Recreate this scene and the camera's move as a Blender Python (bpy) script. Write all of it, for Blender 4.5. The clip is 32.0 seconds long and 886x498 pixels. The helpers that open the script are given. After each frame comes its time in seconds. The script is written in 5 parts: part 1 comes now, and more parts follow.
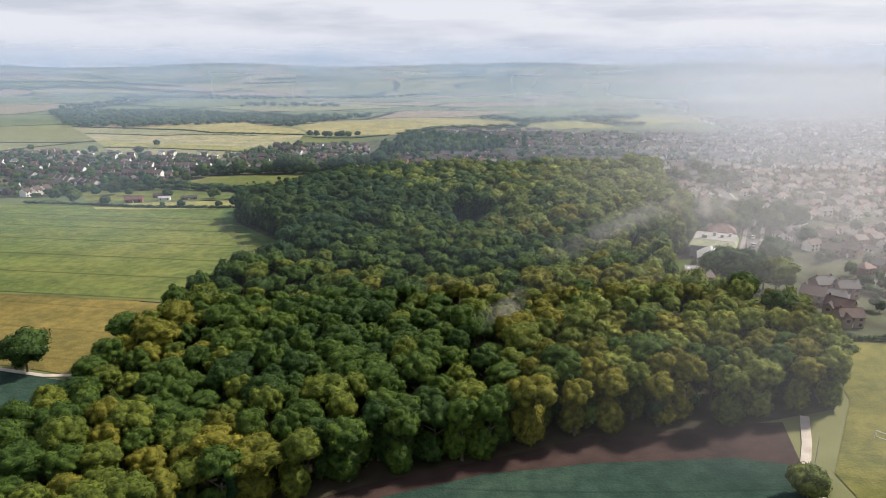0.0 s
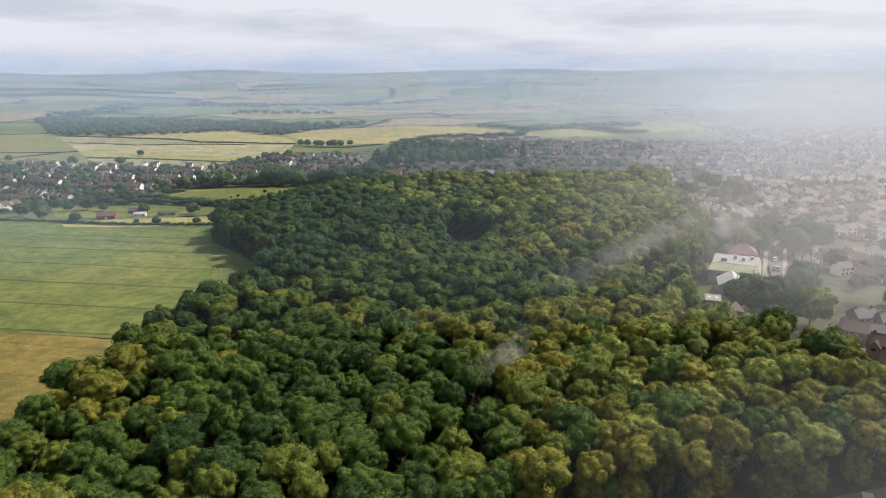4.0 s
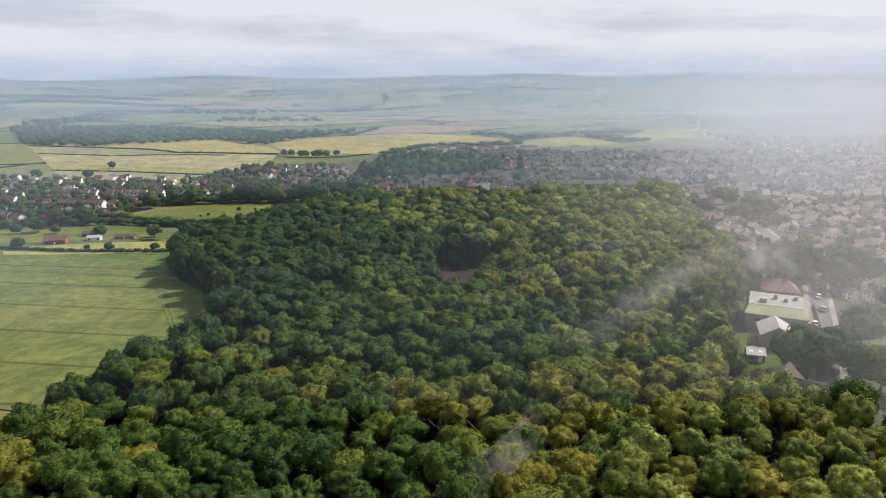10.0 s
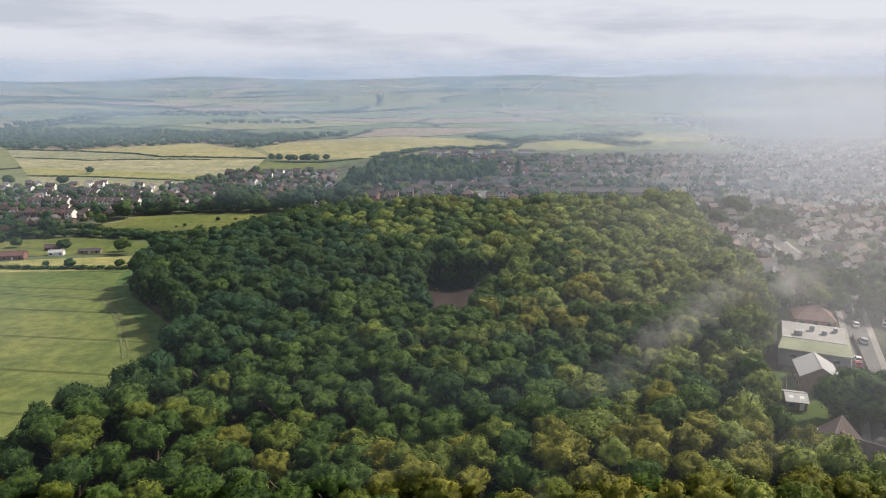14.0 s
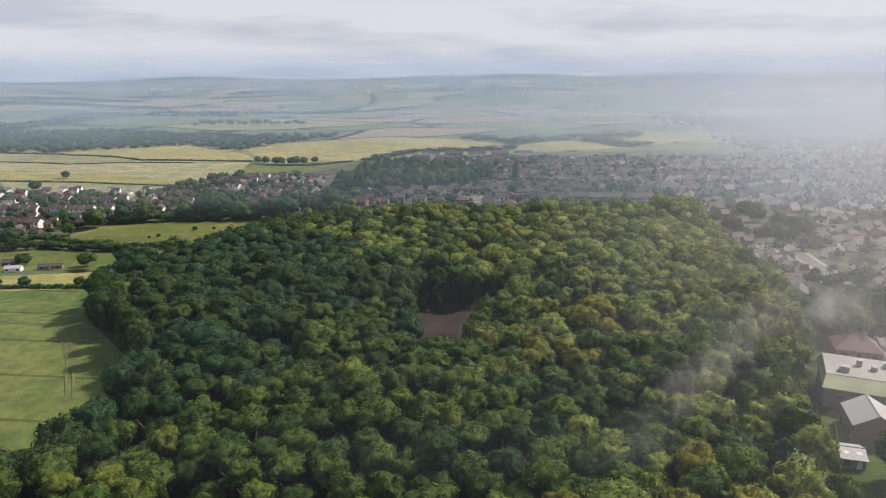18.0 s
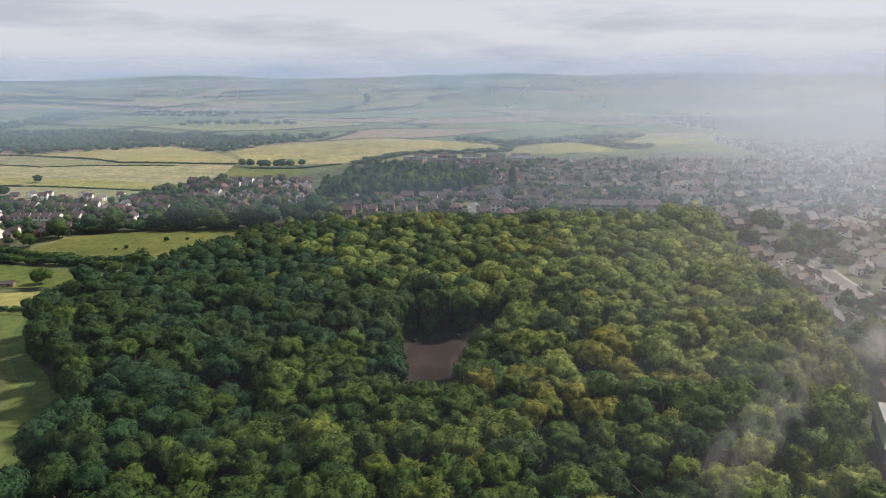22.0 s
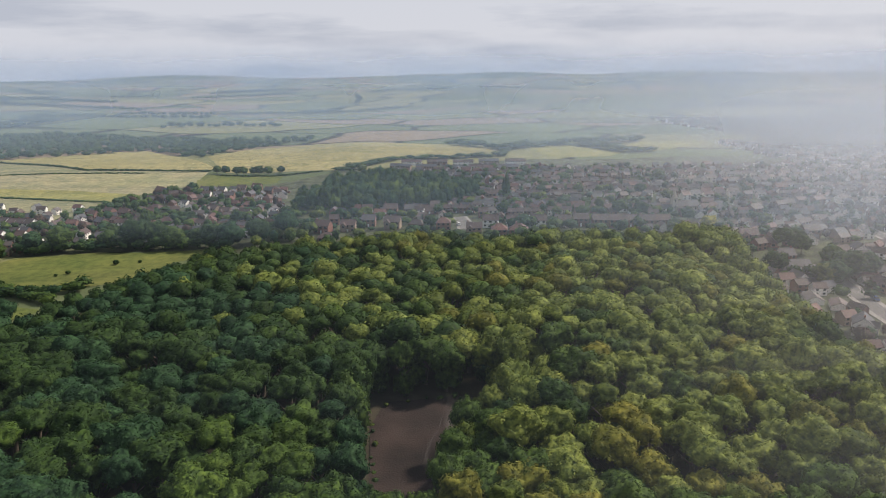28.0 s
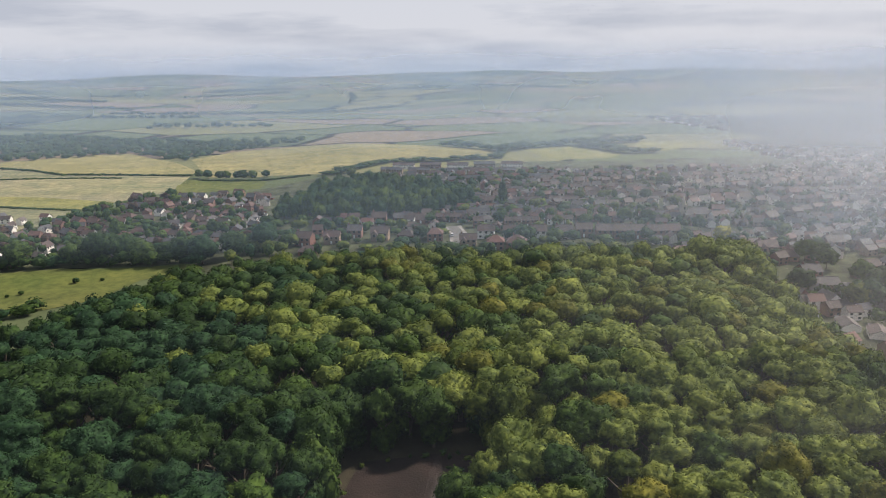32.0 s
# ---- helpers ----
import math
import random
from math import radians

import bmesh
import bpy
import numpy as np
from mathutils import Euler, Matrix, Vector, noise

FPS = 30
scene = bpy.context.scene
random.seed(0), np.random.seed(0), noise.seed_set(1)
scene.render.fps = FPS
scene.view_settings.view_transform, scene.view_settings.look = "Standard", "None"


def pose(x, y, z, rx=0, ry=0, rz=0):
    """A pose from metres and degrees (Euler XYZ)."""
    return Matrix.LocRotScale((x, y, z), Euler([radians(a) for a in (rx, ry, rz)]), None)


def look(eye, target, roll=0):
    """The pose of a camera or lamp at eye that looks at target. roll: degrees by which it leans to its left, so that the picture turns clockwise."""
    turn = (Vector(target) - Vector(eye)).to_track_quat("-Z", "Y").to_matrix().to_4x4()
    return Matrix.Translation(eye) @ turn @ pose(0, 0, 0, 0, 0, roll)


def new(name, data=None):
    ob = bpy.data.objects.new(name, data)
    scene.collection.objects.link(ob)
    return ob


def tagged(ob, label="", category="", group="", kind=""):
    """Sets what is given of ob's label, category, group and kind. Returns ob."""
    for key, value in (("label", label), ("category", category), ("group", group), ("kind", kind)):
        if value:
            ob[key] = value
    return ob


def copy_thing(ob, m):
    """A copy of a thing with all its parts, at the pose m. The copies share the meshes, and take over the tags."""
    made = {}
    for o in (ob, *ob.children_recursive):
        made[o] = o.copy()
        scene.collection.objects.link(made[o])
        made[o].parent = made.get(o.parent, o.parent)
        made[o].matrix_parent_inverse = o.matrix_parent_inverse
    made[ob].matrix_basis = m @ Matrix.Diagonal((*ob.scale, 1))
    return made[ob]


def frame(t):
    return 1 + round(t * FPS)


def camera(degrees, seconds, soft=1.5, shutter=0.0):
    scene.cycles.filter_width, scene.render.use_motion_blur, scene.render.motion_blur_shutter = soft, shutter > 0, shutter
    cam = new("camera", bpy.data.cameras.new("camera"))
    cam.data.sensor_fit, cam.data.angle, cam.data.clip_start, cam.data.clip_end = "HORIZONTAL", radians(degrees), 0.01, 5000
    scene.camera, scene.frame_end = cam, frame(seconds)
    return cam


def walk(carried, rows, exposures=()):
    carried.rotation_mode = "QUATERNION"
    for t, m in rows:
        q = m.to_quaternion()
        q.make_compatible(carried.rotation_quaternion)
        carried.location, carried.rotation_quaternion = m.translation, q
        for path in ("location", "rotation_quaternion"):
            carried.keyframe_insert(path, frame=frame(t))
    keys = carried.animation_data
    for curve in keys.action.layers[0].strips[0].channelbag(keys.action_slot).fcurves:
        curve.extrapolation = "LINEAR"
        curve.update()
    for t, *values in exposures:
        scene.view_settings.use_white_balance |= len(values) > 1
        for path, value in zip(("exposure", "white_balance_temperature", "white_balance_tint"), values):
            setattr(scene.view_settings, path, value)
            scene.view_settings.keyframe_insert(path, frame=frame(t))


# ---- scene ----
cam = camera(66.0, 32.0, soft=0.5)
PATH = [
    (0, (0.00, 0.00, 84.97), (0.00, 96.22, 57.72), -0.04),
    (1, (0.38, 6.72, 85.04), (0.46, 102.99, 57.97), -0.06),
    (2, (0.68, 13.60, 85.06), (0.87, 109.92, 58.18), -0.07),
    (3, (1.02, 20.55, 84.89), (1.30, 116.94, 58.27), -0.08),
    (4, (1.60, 27.54, 84.74), (1.99, 124.00, 58.36), -0.13),
    (5, (2.28, 34.59, 84.66), (2.78, 131.10, 58.49), -0.18),
    (6, (2.89, 41.68, 84.68), (3.50, 138.23, 58.67), -0.25),
    (7, (3.28, 48.82, 84.87), (4.00, 145.39, 58.94), -0.30),
    (8, (3.60, 55.86, 84.96), (4.46, 152.45, 59.10), -0.28),
    (9, (3.96, 62.86, 84.93), (4.96, 159.47, 59.12), -0.26),
    (10, (4.48, 69.93, 84.88), (5.60, 166.56, 59.16), -0.26),
    (11, (5.11, 76.93, 84.80), (6.33, 173.57, 59.12), -0.24),
    (12, (5.75, 84.00, 84.69), (7.11, 180.65, 59.09), -0.24),
    (13, (6.21, 91.10, 84.50), (7.71, 187.76, 58.93), -0.22),
    (14, (6.59, 98.18, 84.34), (8.28, 194.85, 58.80), -0.22),
    (15, (7.02, 104.94, 84.12), (8.88, 201.60, 58.58), -0.27),
    (16, (7.49, 111.58, 83.90), (9.51, 208.24, 58.33), -0.33),
    (17, (7.97, 118.32, 83.73), (10.15, 214.95, 58.11), -0.39),
    (18, (8.45, 125.34, 83.66), (10.80, 221.97, 58.00), -0.41),
    (19, (8.94, 132.46, 83.65), (11.48, 229.06, 57.95), -0.37),
    (20, (9.41, 139.60, 83.48), (12.16, 236.19, 57.73), -0.34),
    (21, (10.12, 146.68, 83.27), (13.04, 243.26, 57.53), -0.32),
    (22, (11.05, 153.72, 83.06), (14.08, 250.30, 57.32), -0.30),
    (23, (12.09, 160.56, 83.04), (15.24, 257.13, 57.27), -0.31),
    (24, (13.16, 167.28, 83.12), (16.44, 263.84, 57.33), -0.32),
    (25, (14.25, 174.04, 83.29), (17.63, 270.61, 57.52), -0.35),
    (26, (15.26, 180.89, 83.41), (18.75, 277.45, 57.63), -0.37),
    (27, (16.19, 187.80, 83.50), (19.79, 284.34, 57.68), -0.41),
    (28, (17.03, 194.77, 83.60), (20.76, 291.29, 57.71), -0.45),
    (29, (17.79, 201.77, 83.74), (21.64, 298.27, 57.77), -0.52),
    (30, (18.62, 208.80, 83.80), (22.60, 305.26, 57.74), -0.56),
    (31, (19.64, 215.57, 83.74), (23.74, 312.01, 57.63), -0.60),
    (32, (20.67, 222.43, 83.59), (24.85, 318.87, 57.46), -0.63),
]
walk(cam, [(t, look(eye, target, roll)) for t, eye, target, roll in PATH], exposures=[(0, 0.52, 6100, 16), (10, 0.47, 6100, 16), (15, 0.39, 6100, 16), (20, 0.32, 6100, 16), (26, 0.26, 6100, 16), (29, 0.22, 6100, 16), (32, 0.27, 6100, 16)])

# ---- world, sun and exposure ----
scene.cycles.transparent_max_bounces = 40  # the mist hangs in several sheets
SUN_TURN, SUN_HEIGHT = radians(60), radians(44)  # from north towards east, above the horizon

world = bpy.data.worlds.new("sky")
scene.world = world
world.use_nodes = True
wn, wl = world.node_tree.nodes, world.node_tree.links
wn.clear()
w_out = wn.new("ShaderNodeOutputWorld")
w_bg = wn.new("ShaderNodeBackground")
w_sky = wn.new("ShaderNodeTexSky")
w_sky.sky_type = "NISHITA"
w_sky.sun_disc = False
w_sky.sun_elevation = SUN_HEIGHT
w_sky.sun_rotation = SUN_TURN
w_sky.dust_density = 3.0
w_sky.altitude = 100
w_dim = wn.new("ShaderNodeMix")
w_dim.data_type, w_dim.blend_type = "RGBA", "MULTIPLY"
w_dim.inputs[0].default_value = 1.0
w_dim.inputs[7].default_value = (0.07, 0.07, 0.07, 1)
wl.new(w_sky.outputs[0], w_dim.inputs[6])
w_co = wn.new("ShaderNodeTexCoord")
w_map = wn.new("ShaderNodeMapping")
w_map.inputs["Scale"].default_value = (2.2, 2.2, 16.0)
wl.new(w_co.outputs["Generated"], w_map.inputs[0])
w_noise = wn.new("ShaderNodeTexNoise")
w_noise.inputs["Scale"].default_value = 1.5
w_noise.inputs["Detail"].default_value = 7
w_noise.inputs["Roughness"].default_value = 0.55
wl.new(w_map.outputs[0], w_noise.inputs["Vector"])
w_ramp = wn.new("ShaderNodeValToRGB")
w_ramp.color_ramp.elements[0].position, w_ramp.color_ramp.elements[0].color = 0.38, (0.505, 0.53, 0.555, 1)
w_ramp.color_ramp.elements[1].position, w_ramp.color_ramp.elements[1].color = 0.54, (0.665, 0.675, 0.668, 1)
wl.new(w_noise.outputs[0], w_ramp.inputs[0])
w_mix = wn.new("ShaderNodeMix")
w_mix.data_type = "RGBA"
w_mix.inputs[0].default_value = 0.9
wl.new(w_dim.outputs[2], w_mix.inputs[6])
wl.new(w_ramp.outputs[0], w_mix.inputs[7])
w_sep = wn.new("ShaderNodeSeparateXYZ")
wl.new(w_co.outputs["Generated"], w_sep.inputs[0])
w_rise = wn.new("ShaderNodeMapRange")  # hazy air is brighter towards the horizon
for k, v in zip((1, 2, 3, 4), (0.0, 0.9, 0.93, 0.60)):
    w_rise.inputs[k].default_value = v
wl.new(w_sep.outputs[2], w_rise.inputs[0])
wl.new(w_mix.outputs[2], w_bg.inputs[0])
wl.new(w_rise.outputs[0], w_bg.inputs[1])
wl.new(w_bg.outputs[0], w_out.inputs[0])

sun = new("sun", bpy.data.lights.new("sun", "SUN"))
sun.data.energy, sun.data.angle, sun.data.color = 5.0, radians(5), (1.0, 0.88, 0.69)
sun_way = Vector((math.sin(SUN_TURN) * math.cos(SUN_HEIGHT), math.cos(SUN_TURN) * math.cos(SUN_HEIGHT), math.sin(SUN_HEIGHT)))
sun.matrix_world = look(sun_way * 500, (0, 0, 0))


# ---- land ----
def ss(a, b, v):
    """Smooth step of v from a to b."""
    k = min(1.0, max(0.0, (v - a) / (b - a)))
    return k * k * (3 - 2 * k)


def ground_z(x, y):
    """Height of the land: a dip to the meadow, a rise under the town, rolling country far off."""
    z = 5.5 * ss(10, 120, x) * (1 - 0.4 * ss(300, 420, y)) - 4.0 * ss(40, 120, -x) * ss(385, 455, y)
    z += 9.0 * math.exp(-((x + 40) / 120) ** 2 - ((y - 860) / 85) ** 2)
    z += 5.0 * math.exp(-((x + 270) / 120) ** 2 - ((y - 800) / 65) ** 2)
    far = ss(850, 1700, y) + ss(500, 1200, -x) + ss(900, 1600, x)
    z += min(far, 1.0) * (9 * math.sin(x / 260 + y / 340) + 7 * math.sin(y / 190 - x / 410) - 6)
    z += (34 + 5 * math.sin(x / 330)) * ss(2400, 4600, y)
    return z


# ---- materials ----
def node_mat(name):
    m = bpy.data.materials.new(name)
    m.use_nodes = True
    n = m.node_tree.nodes
    return m, n, m.node_tree.links, n["Principled BSDF"]


def noise_node(n, l, scale, detail=4, stretch=None):
    geo = n.new("ShaderNodeNewGeometry")
    tex = n.new("ShaderNodeTexNoise")
    tex.inputs["Scale"].default_value, tex.inputs["Detail"].default_value = scale, detail
    if stretch:
        mp = n.new("ShaderNodeMapping")
        mp.inputs["Scale"].default_value, mp.inputs["Rotation"].default_value = stretch[:3], (0, 0, radians(stretch[3]))
        l.new(geo.outputs["Position"], mp.inputs[0])
        l.new(mp.outputs[0], tex.inputs["Vector"])
    else:
        l.new(geo.outputs["Position"], tex.inputs["Vector"])
    return tex


def ramp_node(n, l, source, stops):
    r = n.new("ShaderNodeValToRGB")
    while len(r.color_ramp.elements) < len(stops):
        r.color_ramp.elements.new(0.5)
    for e, (at, colour) in zip(r.color_ramp.elements, stops):
        e.position, e.color = at, (*colour, 1)
    l.new(source, r.inputs[0])
    return r


def mix_node(n, l, blend, factor, a, b):
    x = n.new("ShaderNodeMix")
    x.data_type, x.blend_type = "RGBA", blend
    for sock, v in ((x.inputs[0], factor), (x.inputs[6], a), (x.inputs[7], b)):
        if isinstance(v, (int, float)):
            sock.default_value = v
        elif isinstance(v, tuple):
            sock.default_value = (*v, 1)
        else:
            l.new(v, sock)
    return x.outputs[2]


def plain(name, colour, rough=0.8, vary=0.25, scale=0.6, metal=0.0, bump=0.0, per_object=0.0):
    """Paint, brick, stone and the like: stains at two scales, and a shift from object to object."""
    m, n, l, p = node_mat(name)
    big, small = noise_node(n, l, scale * 0.15, 3), noise_node(n, l, scale * 4, 5)
    lo, hi = tuple(c * (1 - vary) for c in colour), tuple(min(1, c * (1 + vary)) for c in colour)
    base = ramp_node(n, l, big.outputs[0], ((0.3, lo), (0.7, hi))).outputs[0]
    grain = ramp_node(n, l, small.outputs[0], ((0.25, (0.7, 0.7, 0.7)), (0.75, (1.15, 1.15, 1.15)))).outputs[0]
    base = mix_node(n, l, "MULTIPLY", 0.6, base, grain)
    if per_object:
        info = n.new("ShaderNodeObjectInfo")
        k = 1 - per_object
        tint = ramp_node(n, l, info.outputs["Random"], ((0.0, (k, k, k)), (0.5, (1, 1, 1)), (1.0, (1.0, 1 - per_object * 0.6, 1 - per_object * 0.8)))).outputs[0]
        base = mix_node(n, l, "MULTIPLY", 1.0, base, tint)
    l.new(base, p.inputs["Base Color"])
    p.inputs["Roughness"].default_value, p.inputs["Metallic"].default_value = rough, metal
    p.inputs["Specular IOR Level"].default_value = 0.25
    if bump:
        b = n.new("ShaderNodeBump")
        b.inputs["Strength"].default_value, b.inputs["Distance"].default_value = 0.6, bump
        l.new(small.outputs[0], b.inputs["Height"])
        l.new(b.outputs[0], p.inputs["Normal"])
    return m


def crop(name, a, b, turn, period=14.0, lines=0.2, bump=0.25):
    """A field crop: patches, drilled rows and the paired wheelings of the sprayer."""
    m, n, l, p = node_mat(name)
    patch, streak, grain = noise_node(n, l, 0.012, 4), noise_node(n, l, 0.05, 5, (0.15, 2.2, 1, turn)), noise_node(n, l, 1.6, 5)
    base = ramp_node(n, l, patch.outputs[0], ((0.35, a), (0.65, b))).outputs[0]
    base = mix_node(n, l, "MULTIPLY", 0.55, base, ramp_node(n, l, streak.outputs[0], ((0.3, (0.72, 0.74, 0.7)), (0.7, (1.12, 1.1, 1.05)))).outputs[0])
    base = mix_node(n, l, "MULTIPLY", 0.5, base, ramp_node(n, l, grain.outputs[0], ((0.3, (0.75, 0.75, 0.75)), (0.7, (1.15, 1.15, 1.15)))).outputs[0])
    tuft = noise_node(n, l, 0.07, 7)
    base = mix_node(n, l, "MULTIPLY", 0.8, base, ramp_node(n, l, tuft.outputs[0], ((0.35, (0.74, 0.80, 0.78)), (0.65, (1.14, 1.1, 1.02)))).outputs[0])
    clod = noise_node(n, l, 0.28, 6)
    base = mix_node(n, l, "MULTIPLY", 0.7, base, ramp_node(n, l, clod.outputs[0], ((0.36, (0.72, 0.76, 0.72)), (0.64, (1.16, 1.12, 1.06)))).outputs[0])
    geo = n.new("ShaderNodeNewGeometry")
    mp = n.new("ShaderNodeMapping")
    mp.inputs["Rotation"].default_value = (0, 0, radians(turn))
    l.new(geo.outputs["Position"], mp.inputs[0])
    wave = n.new("ShaderNodeTexWave")
    wave.bands_direction = "Y"
    wave.inputs["Scale"].default_value = 0.31416 / period
    wave.inputs["Distortion"].default_value = 1.2
    wave.inputs["Detail Scale"].default_value = 0.02
    l.new(mp.outputs[0], wave.inputs["Vector"])
    line = ramp_node(n, l, wave.outputs[1], ((0.0, (1 - lines,) * 3), (0.004, (1 - lines,) * 3), (0.012, (1, 1, 1)))).outputs[0]
    base = mix_node(n, l, "MULTIPLY", 1.0, base, line)
    l.new(base, p.inputs["Base Color"])
    p.inputs["Roughness"].default_value, p.inputs["Specular IOR Level"].default_value = 0.95, 0.1
    bm = n.new("ShaderNodeBump")
    bm.inputs["Strength"].default_value, bm.inputs["Distance"].default_value = 0.7, bump
    l.new(grain.outputs[0], bm.inputs["Height"])
    l.new(bm.outputs[0], p.inputs["Normal"])
    return m


def foliage(name, dark, light, glow=0.2):
    """Leaves: sprays of leaves stand apart in tone and relief, the hollows painted darker as shade, each tree a little
    different, light comes through.
    """
    m, n, l, p = node_mat(name)
    geo, info = n.new("ShaderNodeNewGeometry"), n.new("ShaderNodeObjectInfo")
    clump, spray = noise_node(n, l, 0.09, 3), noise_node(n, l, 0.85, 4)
    # shade between sprays is put into the colour: low relief dark, high light
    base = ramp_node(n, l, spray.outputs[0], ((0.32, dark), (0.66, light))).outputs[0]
    base = mix_node(n, l, "MULTIPLY", 0.6, base, ramp_node(n, l, geo.outputs["Random Per Island"], ((0.0, (0.7, 0.74, 0.72)), (1.0, (1.2, 1.16, 1.05)))).outputs[0])
    base = mix_node(n, l, "MULTIPLY", 0.8, base, ramp_node(n, l, clump.outputs[0], ((0.3, (0.66, 0.74, 0.7)), (0.7, (1.22, 1.12, 0.95)))).outputs[0])
    base = mix_node(n, l, "MULTIPLY", 0.8, base, ramp_node(n, l, info.outputs["Random"], ((0.0, (0.75, 0.82, 0.78)), (1.0, (1.15, 1.1, 1.0)))).outputs[0])
    l.new(base, p.inputs["Base Color"])
    p.inputs["Roughness"].default_value, p.inputs["Specular IOR Level"].default_value = 0.7, 0.12
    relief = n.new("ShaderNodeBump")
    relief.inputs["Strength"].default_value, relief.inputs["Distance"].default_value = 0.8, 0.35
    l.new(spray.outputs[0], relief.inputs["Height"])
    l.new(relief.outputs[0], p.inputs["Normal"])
    t = n.new("ShaderNodeBsdfTranslucent")
    l.new(base, t.inputs[0])
    x = n.new("ShaderNodeMixShader")
    x.inputs[0].default_value = glow
    l.new(p.outputs[0], x.inputs[1])
    l.new(t.outputs[0], x.inputs[2])
    l.new(x.outputs[0], n["Material Output"].inputs[0])
    return m


def land_material():
    """Open country: a patchwork of pasture, crop and stubble with dark hedge lines."""
    m, n, l, p = node_mat("open_country")
    geo = n.new("ShaderNodeNewGeometry")
    warp = noise_node(n, l, 0.004, 2)
    off = n.new("ShaderNodeVectorMath")
    off.operation = "MULTIPLY_ADD"
    off.inputs[1].default_value = (90, 90, 0)
    l.new(warp.outputs[1], off.inputs[0])
    l.new(geo.outputs["Position"], off.inputs[2])
    mp = n.new("ShaderNodeMapping")
    mp.inputs["Scale"].default_value, mp.inputs["Rotation"].default_value = (0.0042, 0.0062, 0), (0, 0, 0.35)
    l.new(off.outputs[0], mp.inputs[0])
    cell, edge = n.new("ShaderNodeTexVoronoi"), n.new("ShaderNodeTexVoronoi")
    edge.feature = "DISTANCE_TO_EDGE"
    for v in (cell, edge):
        v.inputs["Scale"].default_value = 1.0
        v.inputs["Randomness"].default_value = 0.75
        l.new(mp.outputs[0], v.inputs["Vector"])
    tone = n.new("ShaderNodeSeparateColor")
    l.new(cell.outputs["Color"], tone.inputs[0])
    base = ramp_node(n, l, tone.outputs[0], ((0.0, (0.075, 0.10, 0.05)), (0.3, (0.12, 0.14, 0.065)), (0.55, (0.20, 0.19, 0.09)), (0.75, (0.09, 0.12, 0.055)), (0.9, (0.20, 0.155, 0.11)))).outputs[0]
    grain = noise_node(n, l, 0.06, 6)
    base = mix_node(n, l, "MULTIPLY", 0.6, base, ramp_node(n, l, grain.outputs[0], ((0.3, (0.7, 0.72, 0.7)), (0.7, (1.15, 1.12, 1.1)))).outputs[0])
    hedge = ramp_node(n, l, edge.outputs[0], ((0.012, (0.045, 0.06, 0.03)), (0.03, (1, 1, 1)))).outputs[0]
    base = mix_node(n, l, "MULTIPLY", 1.0, base, hedge)
    l.new(base, p.inputs["Base Color"])
    p.inputs["Roughness"].default_value, p.inputs["Specular IOR Level"].default_value = 0.95, 0.1
    return m


def mist_material(name, dense, x_lo, x_hi, left, z_low, z_full, z_high, z_none, patch=0.004, tint=(0.74, 0.83, 1.0), right=1.0):
    """Thin mist that scatters the daylight: thicker to the east, fading with height."""
    m, n, l, p = node_mat(name)
    n.remove(p)
    geo = n.new("ShaderNodeNewGeometry")
    sep = n.new("ShaderNodeSeparateXYZ")
    l.new(geo.outputs["Position"], sep.inputs[0])

    def span(sock, a, b, va, vb):
        r = n.new("ShaderNodeMapRange")
        r.interpolation_type = "SMOOTHSTEP"
        for k, v in zip((1, 2, 3, 4), (a, b, va, vb)):
            r.inputs[k].default_value = v
        l.new(sock, r.inputs[0])
        return r.outputs[0]

    def times(a, b):
        x = n.new("ShaderNodeMath")
        x.operation = "MULTIPLY"
        l.new(a, x.inputs[0])
        if isinstance(b, float):
            x.inputs[1].default_value = b
        else:
            l.new(b, x.inputs[1])
        return x.outputs[0]

    cloud = noise_node(n, l, patch, 4)
    k = times(span(sep.outputs[0], x_lo, x_hi, left, right), span(sep.outputs[2], z_high, z_none, 1.0, 0.0))
    k = times(k, span(sep.outputs[2], z_low, z_full, 0.0, 1.0))
    k = times(k, span(cloud.outputs[0], 0.3, 0.7, 0.75, 1.2))
    k = times(k, float(dense))
    d, t, mx, clear, out = (n.new("ShaderNode" + s) for s in ("BsdfDiffuse", "BsdfTranslucent", "MixShader", "BsdfTransparent", "MixShader"))
    for s in (d, t):
        s.inputs[0].default_value = (*tint, 1)
    l.new(d.outputs[0], mx.inputs[1])
    l.new(t.outputs[0], mx.inputs[2])
    l.new(k, out.inputs[0])
    l.new(clear.outputs[0], out.inputs[1])
    l.new(mx.outputs[0], out.inputs[2])
    l.new(out.outputs[0], n["Material Output"].inputs[0])
    return m


